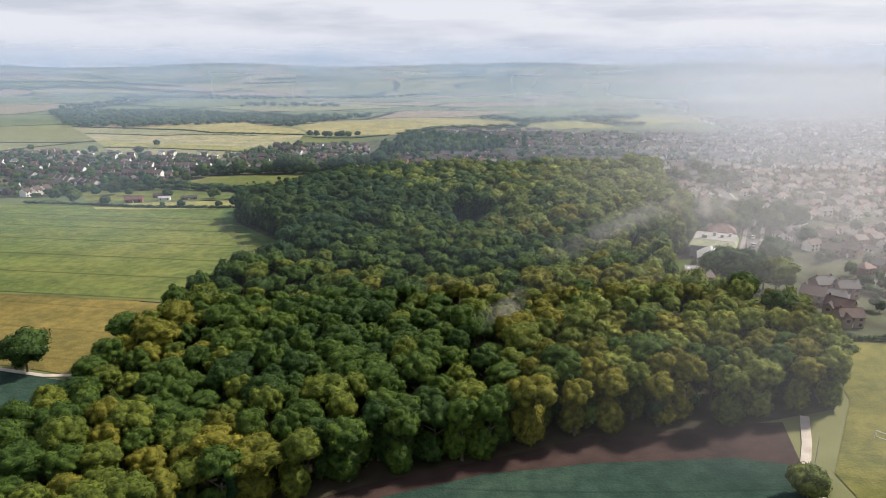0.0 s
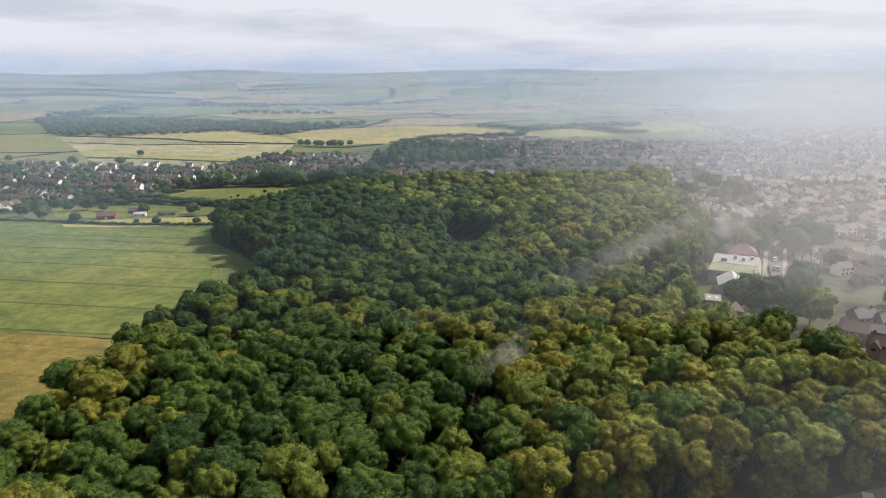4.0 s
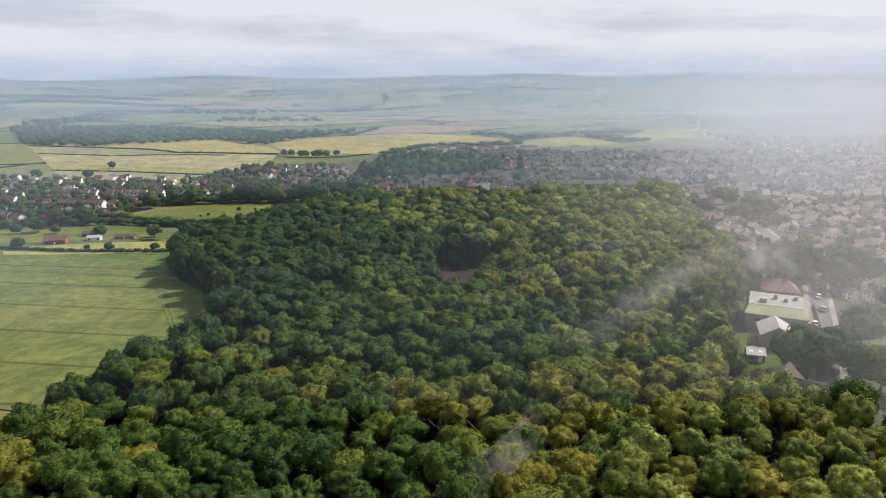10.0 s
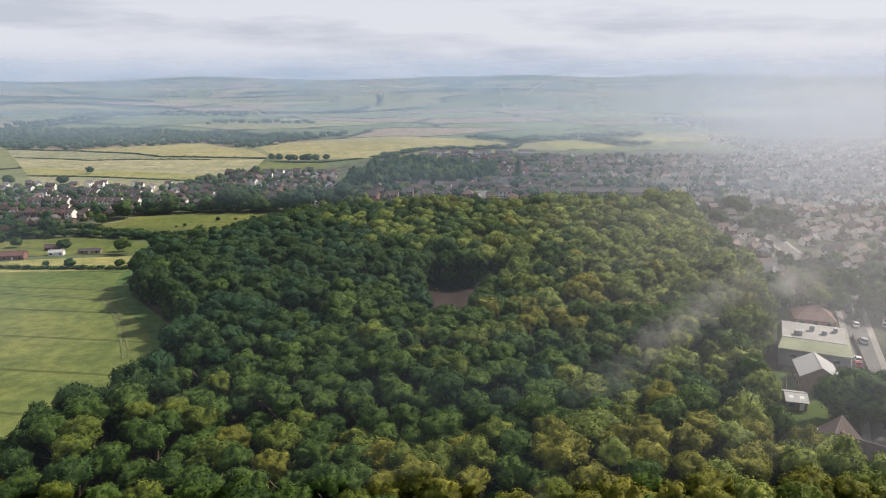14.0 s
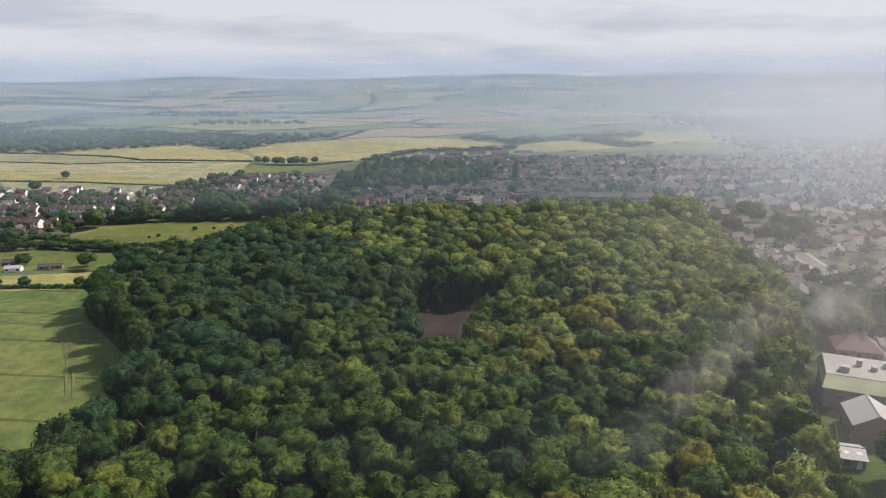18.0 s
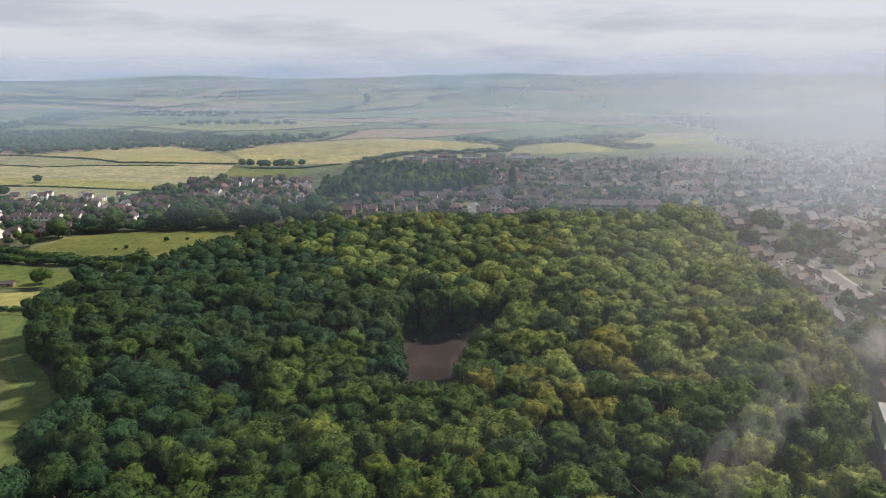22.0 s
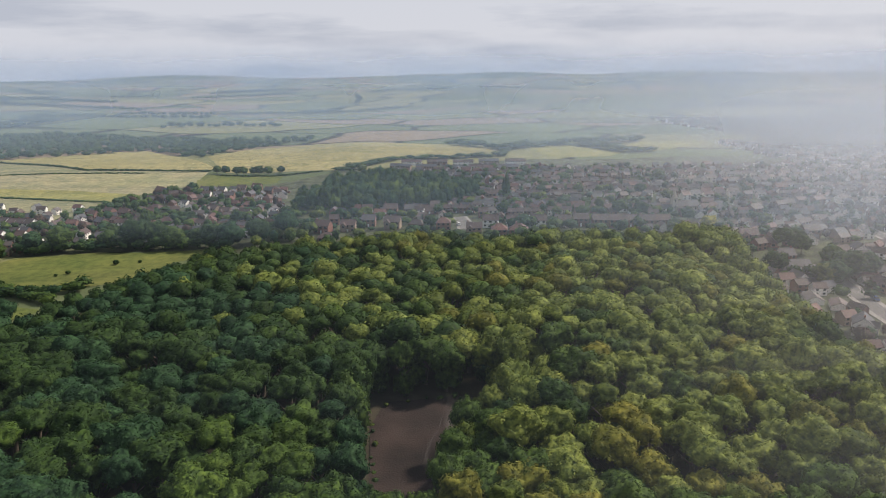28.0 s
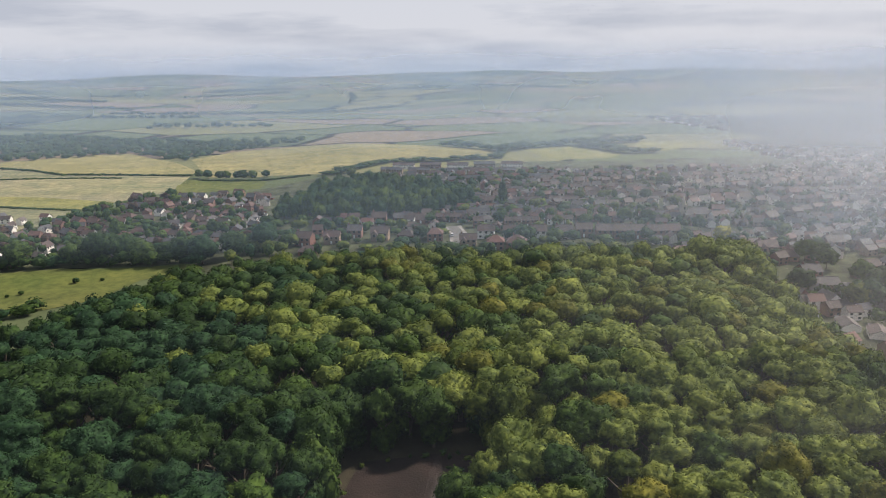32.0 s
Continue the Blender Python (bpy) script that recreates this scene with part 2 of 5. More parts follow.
def wisp_material():
    """A rising wisp of mist: soft puffs that thin out towards every edge."""
    m, n, l, p = node_mat("mist_wisp")
    n.remove(p)
    uv = n.new("ShaderNodeUVMap")
    uv.uv_map = "fade"
    sep = n.new("ShaderNodeSeparateXYZ")
    l.new(uv.outputs[0], sep.inputs[0])
    puffs = noise_node(n, l, 0.13, 6)
    k = ramp_node(n, l, puffs.outputs[0], ((0.36, (0, 0, 0)), (0.70, (1, 1, 1)))).outputs[0]
    for i in (0, 1):
        e = ramp_node(n, l, sep.outputs[i], ((0.0, (0, 0, 0)), (0.4, (1, 1, 1)), (0.6, (1, 1, 1)), (1.0, (0, 0, 0)))).outputs[0]
        k = mix_node(n, l, "MULTIPLY", 1.0, k, e)
    thin = mix_node(n, l, "MULTIPLY", 1.0, k, (0.20, 0.20, 0.20))
    d, t, mx, clear, out = (n.new("ShaderNode" + s) for s in ("BsdfDiffuse", "BsdfTranslucent", "MixShader", "BsdfTransparent", "MixShader"))
    for s in (d, t):
        s.inputs[0].default_value = (0.86, 0.80, 0.78, 1)
    l.new(d.outputs[0], mx.inputs[1])
    l.new(t.outputs[0], mx.inputs[2])
    l.new(thin, out.inputs[0])
    l.new(clear.outputs[0], out.inputs[1])
    l.new(mx.outputs[0], out.inputs[2])
    l.new(out.outputs[0], n["Material Output"].inputs[0])
    return m


WISP = wisp_material()
LAND = land_material()
WHEAT = crop("ripening_wheat", (0.078, 0.120, 0.036), (0.140, 0.155, 0.052), 8, 24, 0.4)
GREENWHEAT = crop("green_wheat", (0.060, 0.108, 0.038), (0.092, 0.135, 0.048), 60, 18, 0.3)
GOLD = crop("golden_barley", (0.135, 0.112, 0.038), (0.168, 0.140, 0.048), 10, 20)
TEAL = crop("young_brassica", (0.022, 0.048, 0.042), (0.032, 0.060, 0.048), 4, 12)
PASTURE = crop("rough_pasture", (0.082, 0.112, 0.030), (0.165, 0.165, 0.056), 30, 300, 0.0)
TURF = crop("mown_turf", (0.138, 0.138, 0.043), (0.167, 0.162, 0.051), 15, 9, 0.1)
PALE = crop("pale_cereal", (0.205, 0.205, 0.128), (0.250, 0.240, 0.155), 12, 24, 0.1)
STRAW = crop("dry_straw", (0.290, 0.265, 0.180), (0.250, 0.245, 0.145), 170, 24, 0.1)
YELLOW = crop("yellow_cereal", (0.235, 0.230, 0.090), (0.270, 0.255, 0.105), 20, 26, 0.1)
HILLCROP = crop("hill_cereal", (0.245, 0.225, 0.105), (0.290, 0.260, 0.130), 75, 28, 0.12)
# reddish soil, darkened partly for the shade along the wood
SOIL = plain("bare_soil", (0.040, 0.024, 0.021), 0.95, 0.35, 1.2, bump=0.1)
# brown clearing soil with the shade of the trees around put into its colour
DARKSOIL = plain("shaded_dark_soil", (0.027, 0.018, 0.015), 0.95, 0.6, 0.5, bump=0.3)
FLOOR = plain("leaf_litter", (0.04, 0.034, 0.02), 0.95, 0.4, 1.0, bump=0.1)
GARDEN = plain("garden_lawns", (0.058, 0.066, 0.034), 0.95, 0.6, 0.7)
ASPHALT = plain("worn_asphalt", (0.128, 0.124, 0.120), 0.9, 0.2, 0.8)
PAVING = plain("concrete_paving", (0.240, 0.225, 0.210), 0.9, 0.2, 1.0)
GRAVEL = plain("pale_gravel", (0.42, 0.38, 0.33), 0.95, 0.2, 1.5)
RUT = plain("crushed_crop", (0.10, 0.115, 0.042), 0.95, 0.3, 0.8)
BARK = plain("oak_bark", (0.10, 0.08, 0.06), 0.95, 0.3, 2.0, bump=0.05)
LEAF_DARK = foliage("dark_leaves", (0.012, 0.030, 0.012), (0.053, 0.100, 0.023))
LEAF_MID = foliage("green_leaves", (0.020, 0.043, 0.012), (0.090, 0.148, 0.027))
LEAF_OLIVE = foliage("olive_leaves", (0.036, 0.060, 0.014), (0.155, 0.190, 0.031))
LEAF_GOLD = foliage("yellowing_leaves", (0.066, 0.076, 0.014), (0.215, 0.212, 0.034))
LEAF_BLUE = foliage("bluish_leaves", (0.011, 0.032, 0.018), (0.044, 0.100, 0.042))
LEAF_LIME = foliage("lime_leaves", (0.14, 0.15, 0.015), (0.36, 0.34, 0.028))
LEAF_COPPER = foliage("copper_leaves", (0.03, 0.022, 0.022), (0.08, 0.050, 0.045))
# paleness of hazy sunlit treetops put into the leaf colour
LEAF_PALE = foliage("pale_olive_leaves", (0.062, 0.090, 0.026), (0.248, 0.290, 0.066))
BRICK = plain("red_brick", (0.20, 0.115, 0.095), 0.9, 0.2, 1.0, per_object=0.3)
BRICK_BUFF = plain("buff_brick", (0.27, 0.20, 0.15), 0.9, 0.2, 1.0, per_object=0.25)
RENDER = plain("white_render", (0.80, 0.78, 0.74), 0.85, 0.1, 0.8, per_object=0.12)
TILE_BROWN = plain("brown_roof_tiles", (0.082, 0.058, 0.055), 0.85, 0.25, 1.2, bump=0.05, per_object=0.3)
TILE_RED = plain("red_roof_tiles", (0.135, 0.072, 0.062), 0.85, 0.25, 1.2, bump=0.05, per_object=0.3)
TILE_PALE = plain("pale_grey_tiles", (0.105, 0.092, 0.09), 0.8, 0.2, 1.0, bump=0.04, per_object=0.25)
TILE_GREY = plain("grey_slates", (0.075, 0.075, 0.085), 0.6, 0.2, 1.2, bump=0.04, per_object=0.25)
SHEET = plain("pale_metal_sheet", (0.350, 0.350, 0.350), 0.45, 0.12, 0.6)
WHITE = plain("white_paint", (0.663, 0.663, 0.646), 0.5, 0.08, 0.8)
GREYWALL = plain("grey_cladding", (0.17, 0.18, 0.20), 0.7, 0.12, 0.5)
MOSS = plain("mossy_felt_roof", (0.27, 0.29, 0.19), 0.9, 0.25, 0.7)
ROOFWHITE = plain("white_roof_membrane", (0.30, 0.295, 0.28), 0.7, 0.15, 0.5)
STONE = plain("pale_limestone", (0.42, 0.38, 0.31), 0.9, 0.2, 1.0)
TIMBER = plain("weathered_timber", (0.24, 0.19, 0.14), 0.9, 0.25, 1.5)
RUBBER = plain("black_rubber", (0.03, 0.03, 0.03), 0.9, 0.1, 2.0)


def gloss(name, colour, rough, metal=0.0):
    m, n, l, p = node_mat(name)
    p.inputs["Base Color"].default_value = (*colour, 1)
    p.inputs["Roughness"].default_value, p.inputs["Metallic"].default_value = rough, metal
    return m


for m in (TILE_BROWN, TILE_RED, TILE_PALE, TILE_GREY):  # damp roofs shine a little
    m.node_tree.nodes["Principled BSDF"].inputs["Specular IOR Level"].default_value = 0.3
    m.node_tree.nodes["Principled BSDF"].inputs["Roughness"].default_value = 0.65
GLASS = gloss("window_glass", (0.03, 0.035, 0.04), 0.08)
CAR_PAINTS = [gloss(nm, c, 0.25) for nm, c in (("white_car_paint", (0.75, 0.75, 0.75)), ("silver_car_paint", (0.45, 0.46, 0.48)), ("black_car_paint", (0.02, 0.02, 0.022)), ("red_car_paint", (0.35, 0.03, 0.03)), ("blue_car_paint", (0.04, 0.08, 0.2)))]


# ---- mesh helpers ----
def part(name, bm, material, parent=None, label=""):
    me = bpy.data.meshes.new(name)
    bm.to_mesh(me)
    bm.free()
    for mt in material if isinstance(material, (list, tuple)) else [material]:
        me.materials.append(mt)
    ob = new(name, me)
    ob.parent = parent
    return tagged(ob, label)


def thing(name, label, category, group="", kind=""):
    return tagged(new(name), label, category, group, kind)


def box(bm, x0, x1, y0, y1, z0, z1, mi=0):
    vs = [bm.verts.new(c) for c in ((x0, y0, z0), (x1, y0, z0), (x1, y1, z0), (x0, y1, z0), (x0, y0, z1), (x1, y0, z1), (x1, y1, z1), (x0, y1, z1))]
    for f in ((0, 3, 2, 1), (4, 5, 6, 7), (0, 1, 5, 4), (1, 2, 6, 5), (2, 3, 7, 6), (3, 0, 4, 7)):
        bm.faces.new([vs[i] for i in f]).material_index = mi
    return vs


def fill(bm, *corners, mi=0):
    f = bm.faces.new([bm.verts.new(c) for c in corners])
    f.material_index = mi
    return f


def array_mesh(name, verts, sizes, loops, mats, slots, smooth=False):
    """A mesh from numpy arrays: face sizes, their corners, and their material slots."""
    me = bpy.data.meshes.new(name)
    me.vertices.add(len(verts))
    me.vertices.foreach_set("co", np.asarray(verts, np.float32).ravel())
    me.loops.add(len(loops))
    me.loops.foreach_set("vertex_index", np.asarray(loops, np.int32))
    me.polygons.add(len(sizes))
    starts = np.r_[0, np.cumsum(sizes)[:-1]].astype(np.int32)
    me.polygons.foreach_set("loop_start", starts)
    me.polygons.foreach_set("material_index", np.asarray(slots, np.int32))
    for mt in mats:
        me.materials.append(mt)
    if smooth:
        me.polygons.foreach_set("use_smooth", np.ones(len(sizes), bool))
    me.update(calc_edges=True)
    me.validate()
    return me


def inside(poly, x, y):
    hit, j = False, len(poly) - 1
    for i in range(len(poly)):
        (xi, yi), (xj, yj) = poly[i], poly[j]
        if (yi > y) != (yj > y) and x < (xj - xi) * (y - yi) / (yj - yi) + xi:
            hit = not hit
        j = i
    return hit


def edge_gap(poly, x, y):
    """The distance from a place to the nearest side of a polygon."""
    best = 1e9
    for (ax, ay), (bx, by) in zip(poly, poly[1:] + poly[:1]):
        k = ((x - ax) * (bx - ax) + (y - ay) * (by - ay)) / ((bx - ax) ** 2 + (by - ay) ** 2)
        k = min(1, max(0, k))
        best = min(best, math.hypot(x - ax - k * (bx - ax), y - ay - k * (by - ay)))
    return best


def sheet(name, poly, material, lift, step, label, kind="structure", category="field"):
    """A piece of ground that lies on the land, cut into cells so that it follows it."""
    bm = bmesh.new()
    bm.faces.new([bm.verts.new((x, y, 0)) for x, y in poly])
    for axis in (0, 1):
        lo, hi = min(p[axis] for p in poly), max(p[axis] for p in poly)
        k = math.ceil((lo + 0.01) / step) * step
        while k < hi - 0.01:
            at, no = [0, 0, 0], [0, 0, 0]
            at[axis], no[axis] = k, 1
            bmesh.ops.bisect_plane(bm, geom=bm.verts[:] + bm.edges[:] + bm.faces[:], dist=1e-4, plane_co=at, plane_no=no)
            k += step
    for v in bm.verts:
        v.co.z = ground_z(v.co.x, v.co.y) + lift
    for f in bm.faces:
        f.normal_update()
        if f.normal.z < 0:
            f.normal_flip()
    ob = part(name, bm, material)
    return tagged(ob, label, category, kind=kind)


def dense_line(points, step):
    out = []
    for (ax, ay), (bx, by) in zip(points, points[1:]):
        n = max(1, round(math.hypot(bx - ax, by - ay) / step))
        out += [(ax + (bx - ax) * i / n, ay + (by - ay) * i / n) for i in range(n)]
    return out + [points[-1]]


def ribbon(name, points, width, material, lift, label, category, kind="structure", height=0.0):
    """A road, path or track that follows the land; with a height it is a low raised strip."""
    pts, bm, rows = dense_line(points, 4), bmesh.new(), []
    for i, (x, y) in enumerate(pts):
        (ax, ay), (bx, by) = pts[max(0, i - 1)], pts[min(len(pts) - 1, i + 1)]
        d = math.hypot(bx - ax, by - ay) or 1
        nx, ny = -(by - ay) / d * width / 2, (bx - ax) / d * width / 2
        rows.append([bm.verts.new((x + s * nx, y + s * ny, ground_z(x + s * nx, y + s * ny) + lift)) for s in (1, 0, -1)])
    for a, b in zip(rows, rows[1:]):
        for i in (0, 1):
            f = bm.faces.new((a[i], a[i + 1], b[i + 1], b[i]))
            f.normal_update()
            if f.normal.z < 0:
                f.normal_flip()
    if height:
        ex = bmesh.ops.extrude_face_region(bm, geom=bm.faces[:])
        for v in ex["geom"]:
            if isinstance(v, bmesh.types.BMVert):
                v.co.z += height
    return tagged(part(name, bm, material), label, category, kind=kind)


# ---- the land and its fields ----
gx = np.r_[-4200:-700:250, -700:-440:40, -440:440:11, 440:700:40, 700:4201:250].astype(float)
gy = np.r_[-500:0:50, 0:960:11, 960:1700:40, 1700:4700:130, 4700].astype(float)
land_v = [(x, y, ground_z(x, y)) for y in gy for x in gx]
nx = len(gx)
land_f = [(j * nx + i, j * nx + i + 1, (j + 1) * nx + i + 1, (j + 1) * nx + i) for j in range(len(gy) - 1) for i in range(nx - 1)]
land_me = array_mesh("ground", land_v, [4] * len(land_f), np.ravel(land_f), [LAND], [0] * len(land_f))
land_me.polygons.foreach_set("use_smooth", [True] * len(land_f))
tagged(new("ground", land_me), "rolling open farmland with hedged fields reaching the horizon", "ground", kind="structure")

WOOD = [(-112, 92), (-60, 98), (-15, 122), (8, 130), (34, 139), (66, 139), (92, 144), (98, 152), (103, 178), (104, 192), (96, 203), (84, 209),
        (81, 231), (85, 249), (90, 265), (112, 300), (122, 330), (126, 358), (134, 400), (138, 434), (150, 470), (143, 474), (118, 463), (78, 472),
        (35, 482), (-9, 481), (-30, 479), (-49, 470), (-61, 470), (-88, 431), (-100, 401), (-112, 378), (-110, 352)]
WOOD += [(-102, 342), (-76, 310), (-69, 290), (-66, 270), (-72, 247), (-82, 228), (-86, 208), (-91, 178), (-88, 160), (-87, 144), (-92, 130), (-100, 115)]
CLEARING = [(7, 302), (17, 300), (20, 316), (24, 328), (30, 340), (45, 342), (45, 353), (24, 356), (8, 354), (5, 342)]
PALE_FIELD = [(-336, 683), (-275, 678), (-193, 656), (-176, 627), (-178, 595), (-229, 599), (-281, 603)]
YELLOW_FIELD = [(-369, 731), (-296, 715), (-237, 704), (-179, 684), (-193, 656), (-275, 678), (-339, 688)]
STRAW_FIELD = [(-421, 807), (-325, 766), (-210, 766), (-157, 773), (-154, 717), (-179, 684), (-237, 704), (-296, 715), (-369, 731)]
GREY_FIELD = [(-484, 899), (-383, 867), (-263, 781), (-158, 776), (-210, 766), (-325, 766), (-421, 807)]
RIDGE_FIELD = [(-478, 890), (-395, 888), (-311, 950), (-277, 957), (-209, 876), (-157, 791), (-158, 776), (-264, 784), (-386, 873)]
HILL_FIELD = [(-158, 802), (-189, 880), (-165, 948), (-98, 998), (-12, 961), (54, 902), (103, 845), (95, 808), (-1, 795), (-29, 774), (-46, 753), (-94, 764), (-142, 768)]
SMALL_FIELD = [(-158, 744), (-154, 762), (-90, 745), (-90, 717), (-128, 715), (-148, 705)]
TOWN_FIELD = [(123, 871), (171, 896), (212, 835), (193, 808), (140, 798)]
TOWN_FIELD_TWO = [(245, 926), (329, 928), (312, 894), (233, 834)]
BELT = [(-633, 1116), (-528, 1121), (-462, 1135), (-328, 1076), (-214, 1043), (-107, 1062), (-184, 928), (-190, 869), (-277, 957), (-340, 924), (-395, 888), (-484, 899)]
HEDGE_ROW = [(-148, 766), (-140, 763), (-130, 760), (-125, 760), (-117, 760), (-112, 759), (-104, 757), (-94, 760)]
MEADOW = [(-190, 473), (-176, 517), (-140, 525), (-80, 522), (-72, 513), (-95, 502), (-104, 479), (-130, 464), (-161, 466)]
STRIP_UPPER = [(-246, 452), (-238, 469), (-211, 460), (-184, 464), (-123, 441), (-130, 422), (-178, 418), (-201, 410), (-220, 413)]
STRIP_LOWER = [(-210, 399), (-196, 401), (-174, 408), (-131, 415), (-118, 396), (-120, 386), (-185, 383), (-200, 384)]
LEFT_HOUSES = [(-197, 583), (-188, 582), (-179, 582), (-174, 584), (-164, 585), (-158, 590), (-161, 610), (-152, 622), (-150, 631), (-152, 655), (-161, 683), (-153, 674), (-145, 597), (-129, 590), (-126, 607), (-127, 629), (-114, 603), (-132, 664), (-134, 684), (-123, 687), (-110, 692), (-99, 692), (-85, 684), (-86, 672), (-111, 662), (-109, 617), (-100, 608), (-84, 596), (-119, 553), (-88, 547), (-101, 558), (-148, 549), (-161, 556), (-139, 665), (-134, 639)]
BUNGALOW = [(-74, 541)]
MID_HOUSES = [(31, 547), (17, 554), (4, 551), (-9, 558), (-19, 547), (-32, 544), (-28, 527), (2, 587), (13, 586), (25, 587), (46, 532), (58, 525), (67, 520), (64, 622)]
WHITE_HOUSES = [(56, 546), (68, 542), (80, 539), (92, 536)]
RIGHT_HOUSES = [(102, 538), (111, 534), (119, 533), (126, 532), (134, 531), (142, 531), (166, 558), (166, 531), (171, 498), (176, 490), (202, 555), (169, 462), (170, 453), (204, 504), (251, 620)]
CHURCH = [(162, 564)]
LANE_HOUSES = [(163, 444), (154, 414), (159, 407), (152, 384), (140, 352), (146, 355), (147, 345), (197, 493), (251, 544), (189, 412), (229, 484), (207, 471)]
TERRACES = [(-263, 557), (-191, 552), (-242, 518), (-209, 514), (-258, 596), (-196, 580), (-307, 535), (-277, 531), (-290, 500), (-243, 471), (-327, 523), (-297, 500), (-272, 438), (-267, 452), (-287, 472), (-264, 471), (-377, 620), (-363, 643)]
FARM = [(-189, 410), (-183, 432), (-174, 419), (-160, 423)]
HEDGE_TREES = [(-200, 396), (-224, 407), (-153, 390), (-165, 393), (-131, 390), (-122, 393), (-177, 432), (-146, 427), (-129, 427), (-243, 420), (-247, 445), (-228, 441), (-218, 445), (-206, 441), (-237, 484), (-199, 464), (-188, 495), (-181, 514), (-298, 619), (-329, 642), (-342, 631), (-286, 642), (-403, 669)]
HEDGE_A = [(-253, 405), (-224, 400), (-171, 389), (-121, 387)]
HEDGE_B = [(-242, 463), (-201, 463), (-187, 467), (-159, 461), (-128, 460), (-121, 470)]
HEDGE_C = [(-251, 443), (-239, 472), (-214, 478), (-192, 482), (-154, 467), (-126, 450)]
TRACK_A = [(-259, 366), (-227, 363), (-164, 355), (-118, 346), (-99, 343)]
TRACK_B = [(-133, 350), (-122, 359), (-113, 368)]
TRACK_C = [(-118, 346), (-106, 329), (-95, 311)]
TRACK_D = [(-118, 347), (-102, 324), (-86, 291)]
MAIN_ROAD = [(95, 208), (100, 220), (118, 252), (145, 308), (160, 340), (166, 371), (170, 400), (176, 428), (184, 457)]
TOWN_ROAD = [(242, 541), (241, 519), (238, 486)]
STUB_ROAD = [(42, 531), (43, 556), (41, 573)]
LEFT_ROAD = [(-128, 563), (-127, 572), (-120, 587), (-114, 597), (-119, 635), (-114, 662)]
LEFT_ROAD_TWO = [(-190, 568), (-168, 571), (-169, 583)]
BELT_MID = [(-53, 599), (-48, 632), (-39, 666), (-15, 695), (16, 691), (42, 664), (54, 624), (30, 599), (-5, 593), (-33, 592)]
VILLAGE_TREES = [(-134, 550), (-98, 524), (-76, 517), (-74, 583), (-56, 562), (-90, 626), (-146, 694), (-145, 555), (-84, 577), (-64, 545), (-62, 563), (-137, 583), (-114, 586), (-46, 528), (-18, 572), (72, 608), (66, 571), (-11, 571), (-25, 567), (-40, 540), (24, 548), (94, 560), (71, 532), (28, 628), (109, 719), (-26, 737), (98, 701), (129, 562), (140, 558), (169, 598), (160, 622), (187, 664), (162, 508), (178, 552), (215, 537), (185, 455), (189, 489), (192, 524), (160, 542)]
TERR_ROWS = [(82, 620), (116, 612), (-2, 757), (105, 730), (7, 774), (111, 762), (70, 568), (101, 562), (35, 588), (49, 584), (72, 665), (127, 656), (61, 708), (141, 699)]
FAR_TREE = [(-292, 699)]
HT = [(-146, 697)]
CARS = [(124.0, 270.2), (133.9, 283.1), (144.9, 309.3), (122.0, 267.0), (109.3, 235.0), (133.7, 283.8), (146.7, 313.5), (139.3, 296.2), (164.7, 342.6), (121.9, 259.0)]
LANE_TREES = [(100, 238), (138, 308), (131, 307), (117, 307), (104, 236), (113, 228), (116, 225), (128, 253), (151, 305), (164, 311), (170, 362), (157, 284), (184, 475), (196, 457), (167, 430), (166, 360), (182, 487)]
EDGE_HOUSES = [(123, 214), (132, 225), (129, 212), (138, 221), (124, 195), (125, 202), (159, 269), (167, 269), (166, 287)]

sheet("field", [(-520, 400), (-264, 404), (-121, 387), (-107, 351), (-76, 310), (-64, 270), (-78, 225), (-112, 233), (-166, 241), (-520, 275)], WHEAT, 0.15, 12, "ripening green-gold wheat with wheel tracks beside the wood")
sheet("field", [(-520, 273), (-166, 239.5), (-112, 231.5), (-80, 222), (-84, 168), (-103, 172), (-124, 178), (-520, 215)], GOLD, 0.15, 12, "golden ripe barley beside the wood")
sheet("field", [(-520, 212), (-124, 174.5), (-103, 168.5), (-84, 164), (-84, 60), (-520, 60)], TEAL, 0.15, 12, "blue-green young crop in the shade of the wood")
sheet("field", [(-83, 40), (-83, 89.5), (-55, 94), (-12, 118), (9, 127), (32, 130), (62, 129), (72, 124), (72, 40)], TEAL, 0.15, 12, "blue-green young crop in front of the wood")
sheet("bare_strip", [(-110, 88), (-57, 93), (-14, 117), (9, 125.5), (32, 128.5), (62, 127.5), (74, 123), (78, 140), (34, 142), (8, 133), (-15, 125), (-60, 101), (-110, 95)], SOIL, 0.18, 12, "reddish bare soil margin along the wood")
sheet("playing_field", [(79, 60), (79, 120), (98, 148), (107, 183), (190, 172), (260, 130), (260, 60)], TURF, 0.15, 12, "mown yellow-green playing field beside the wood", category="grass")
sheet("field", [(-107, 351), (-76, 310), (-64, 270), (-78, 225), (-86, 227), (-79, 246), (-75, 270), (-78, 290), (-86, 310), (-103, 333), (-116, 351), (-124, 370), (-127, 388), (-121, 387)], GREENWHEAT, 0.17, 12, "greener band of wheat along the wood edge")
sheet("woodland_floor", WOOD, FLOOR, 0.3, 12, "dark leaf litter under the trees", category="ground")
sheet("clearing", CLEARING, DARKSOIL, 0.45, 8, "brown bare earth clearing inside the wood", category="ground")
sheet("clearing_grass", [(25, 331), (31, 341), (44, 343), (44, 348), (34, 350), (27, 344)], GARDEN, 0.5, 8, "green undergrowth at the edge of the clearing", category="grass")
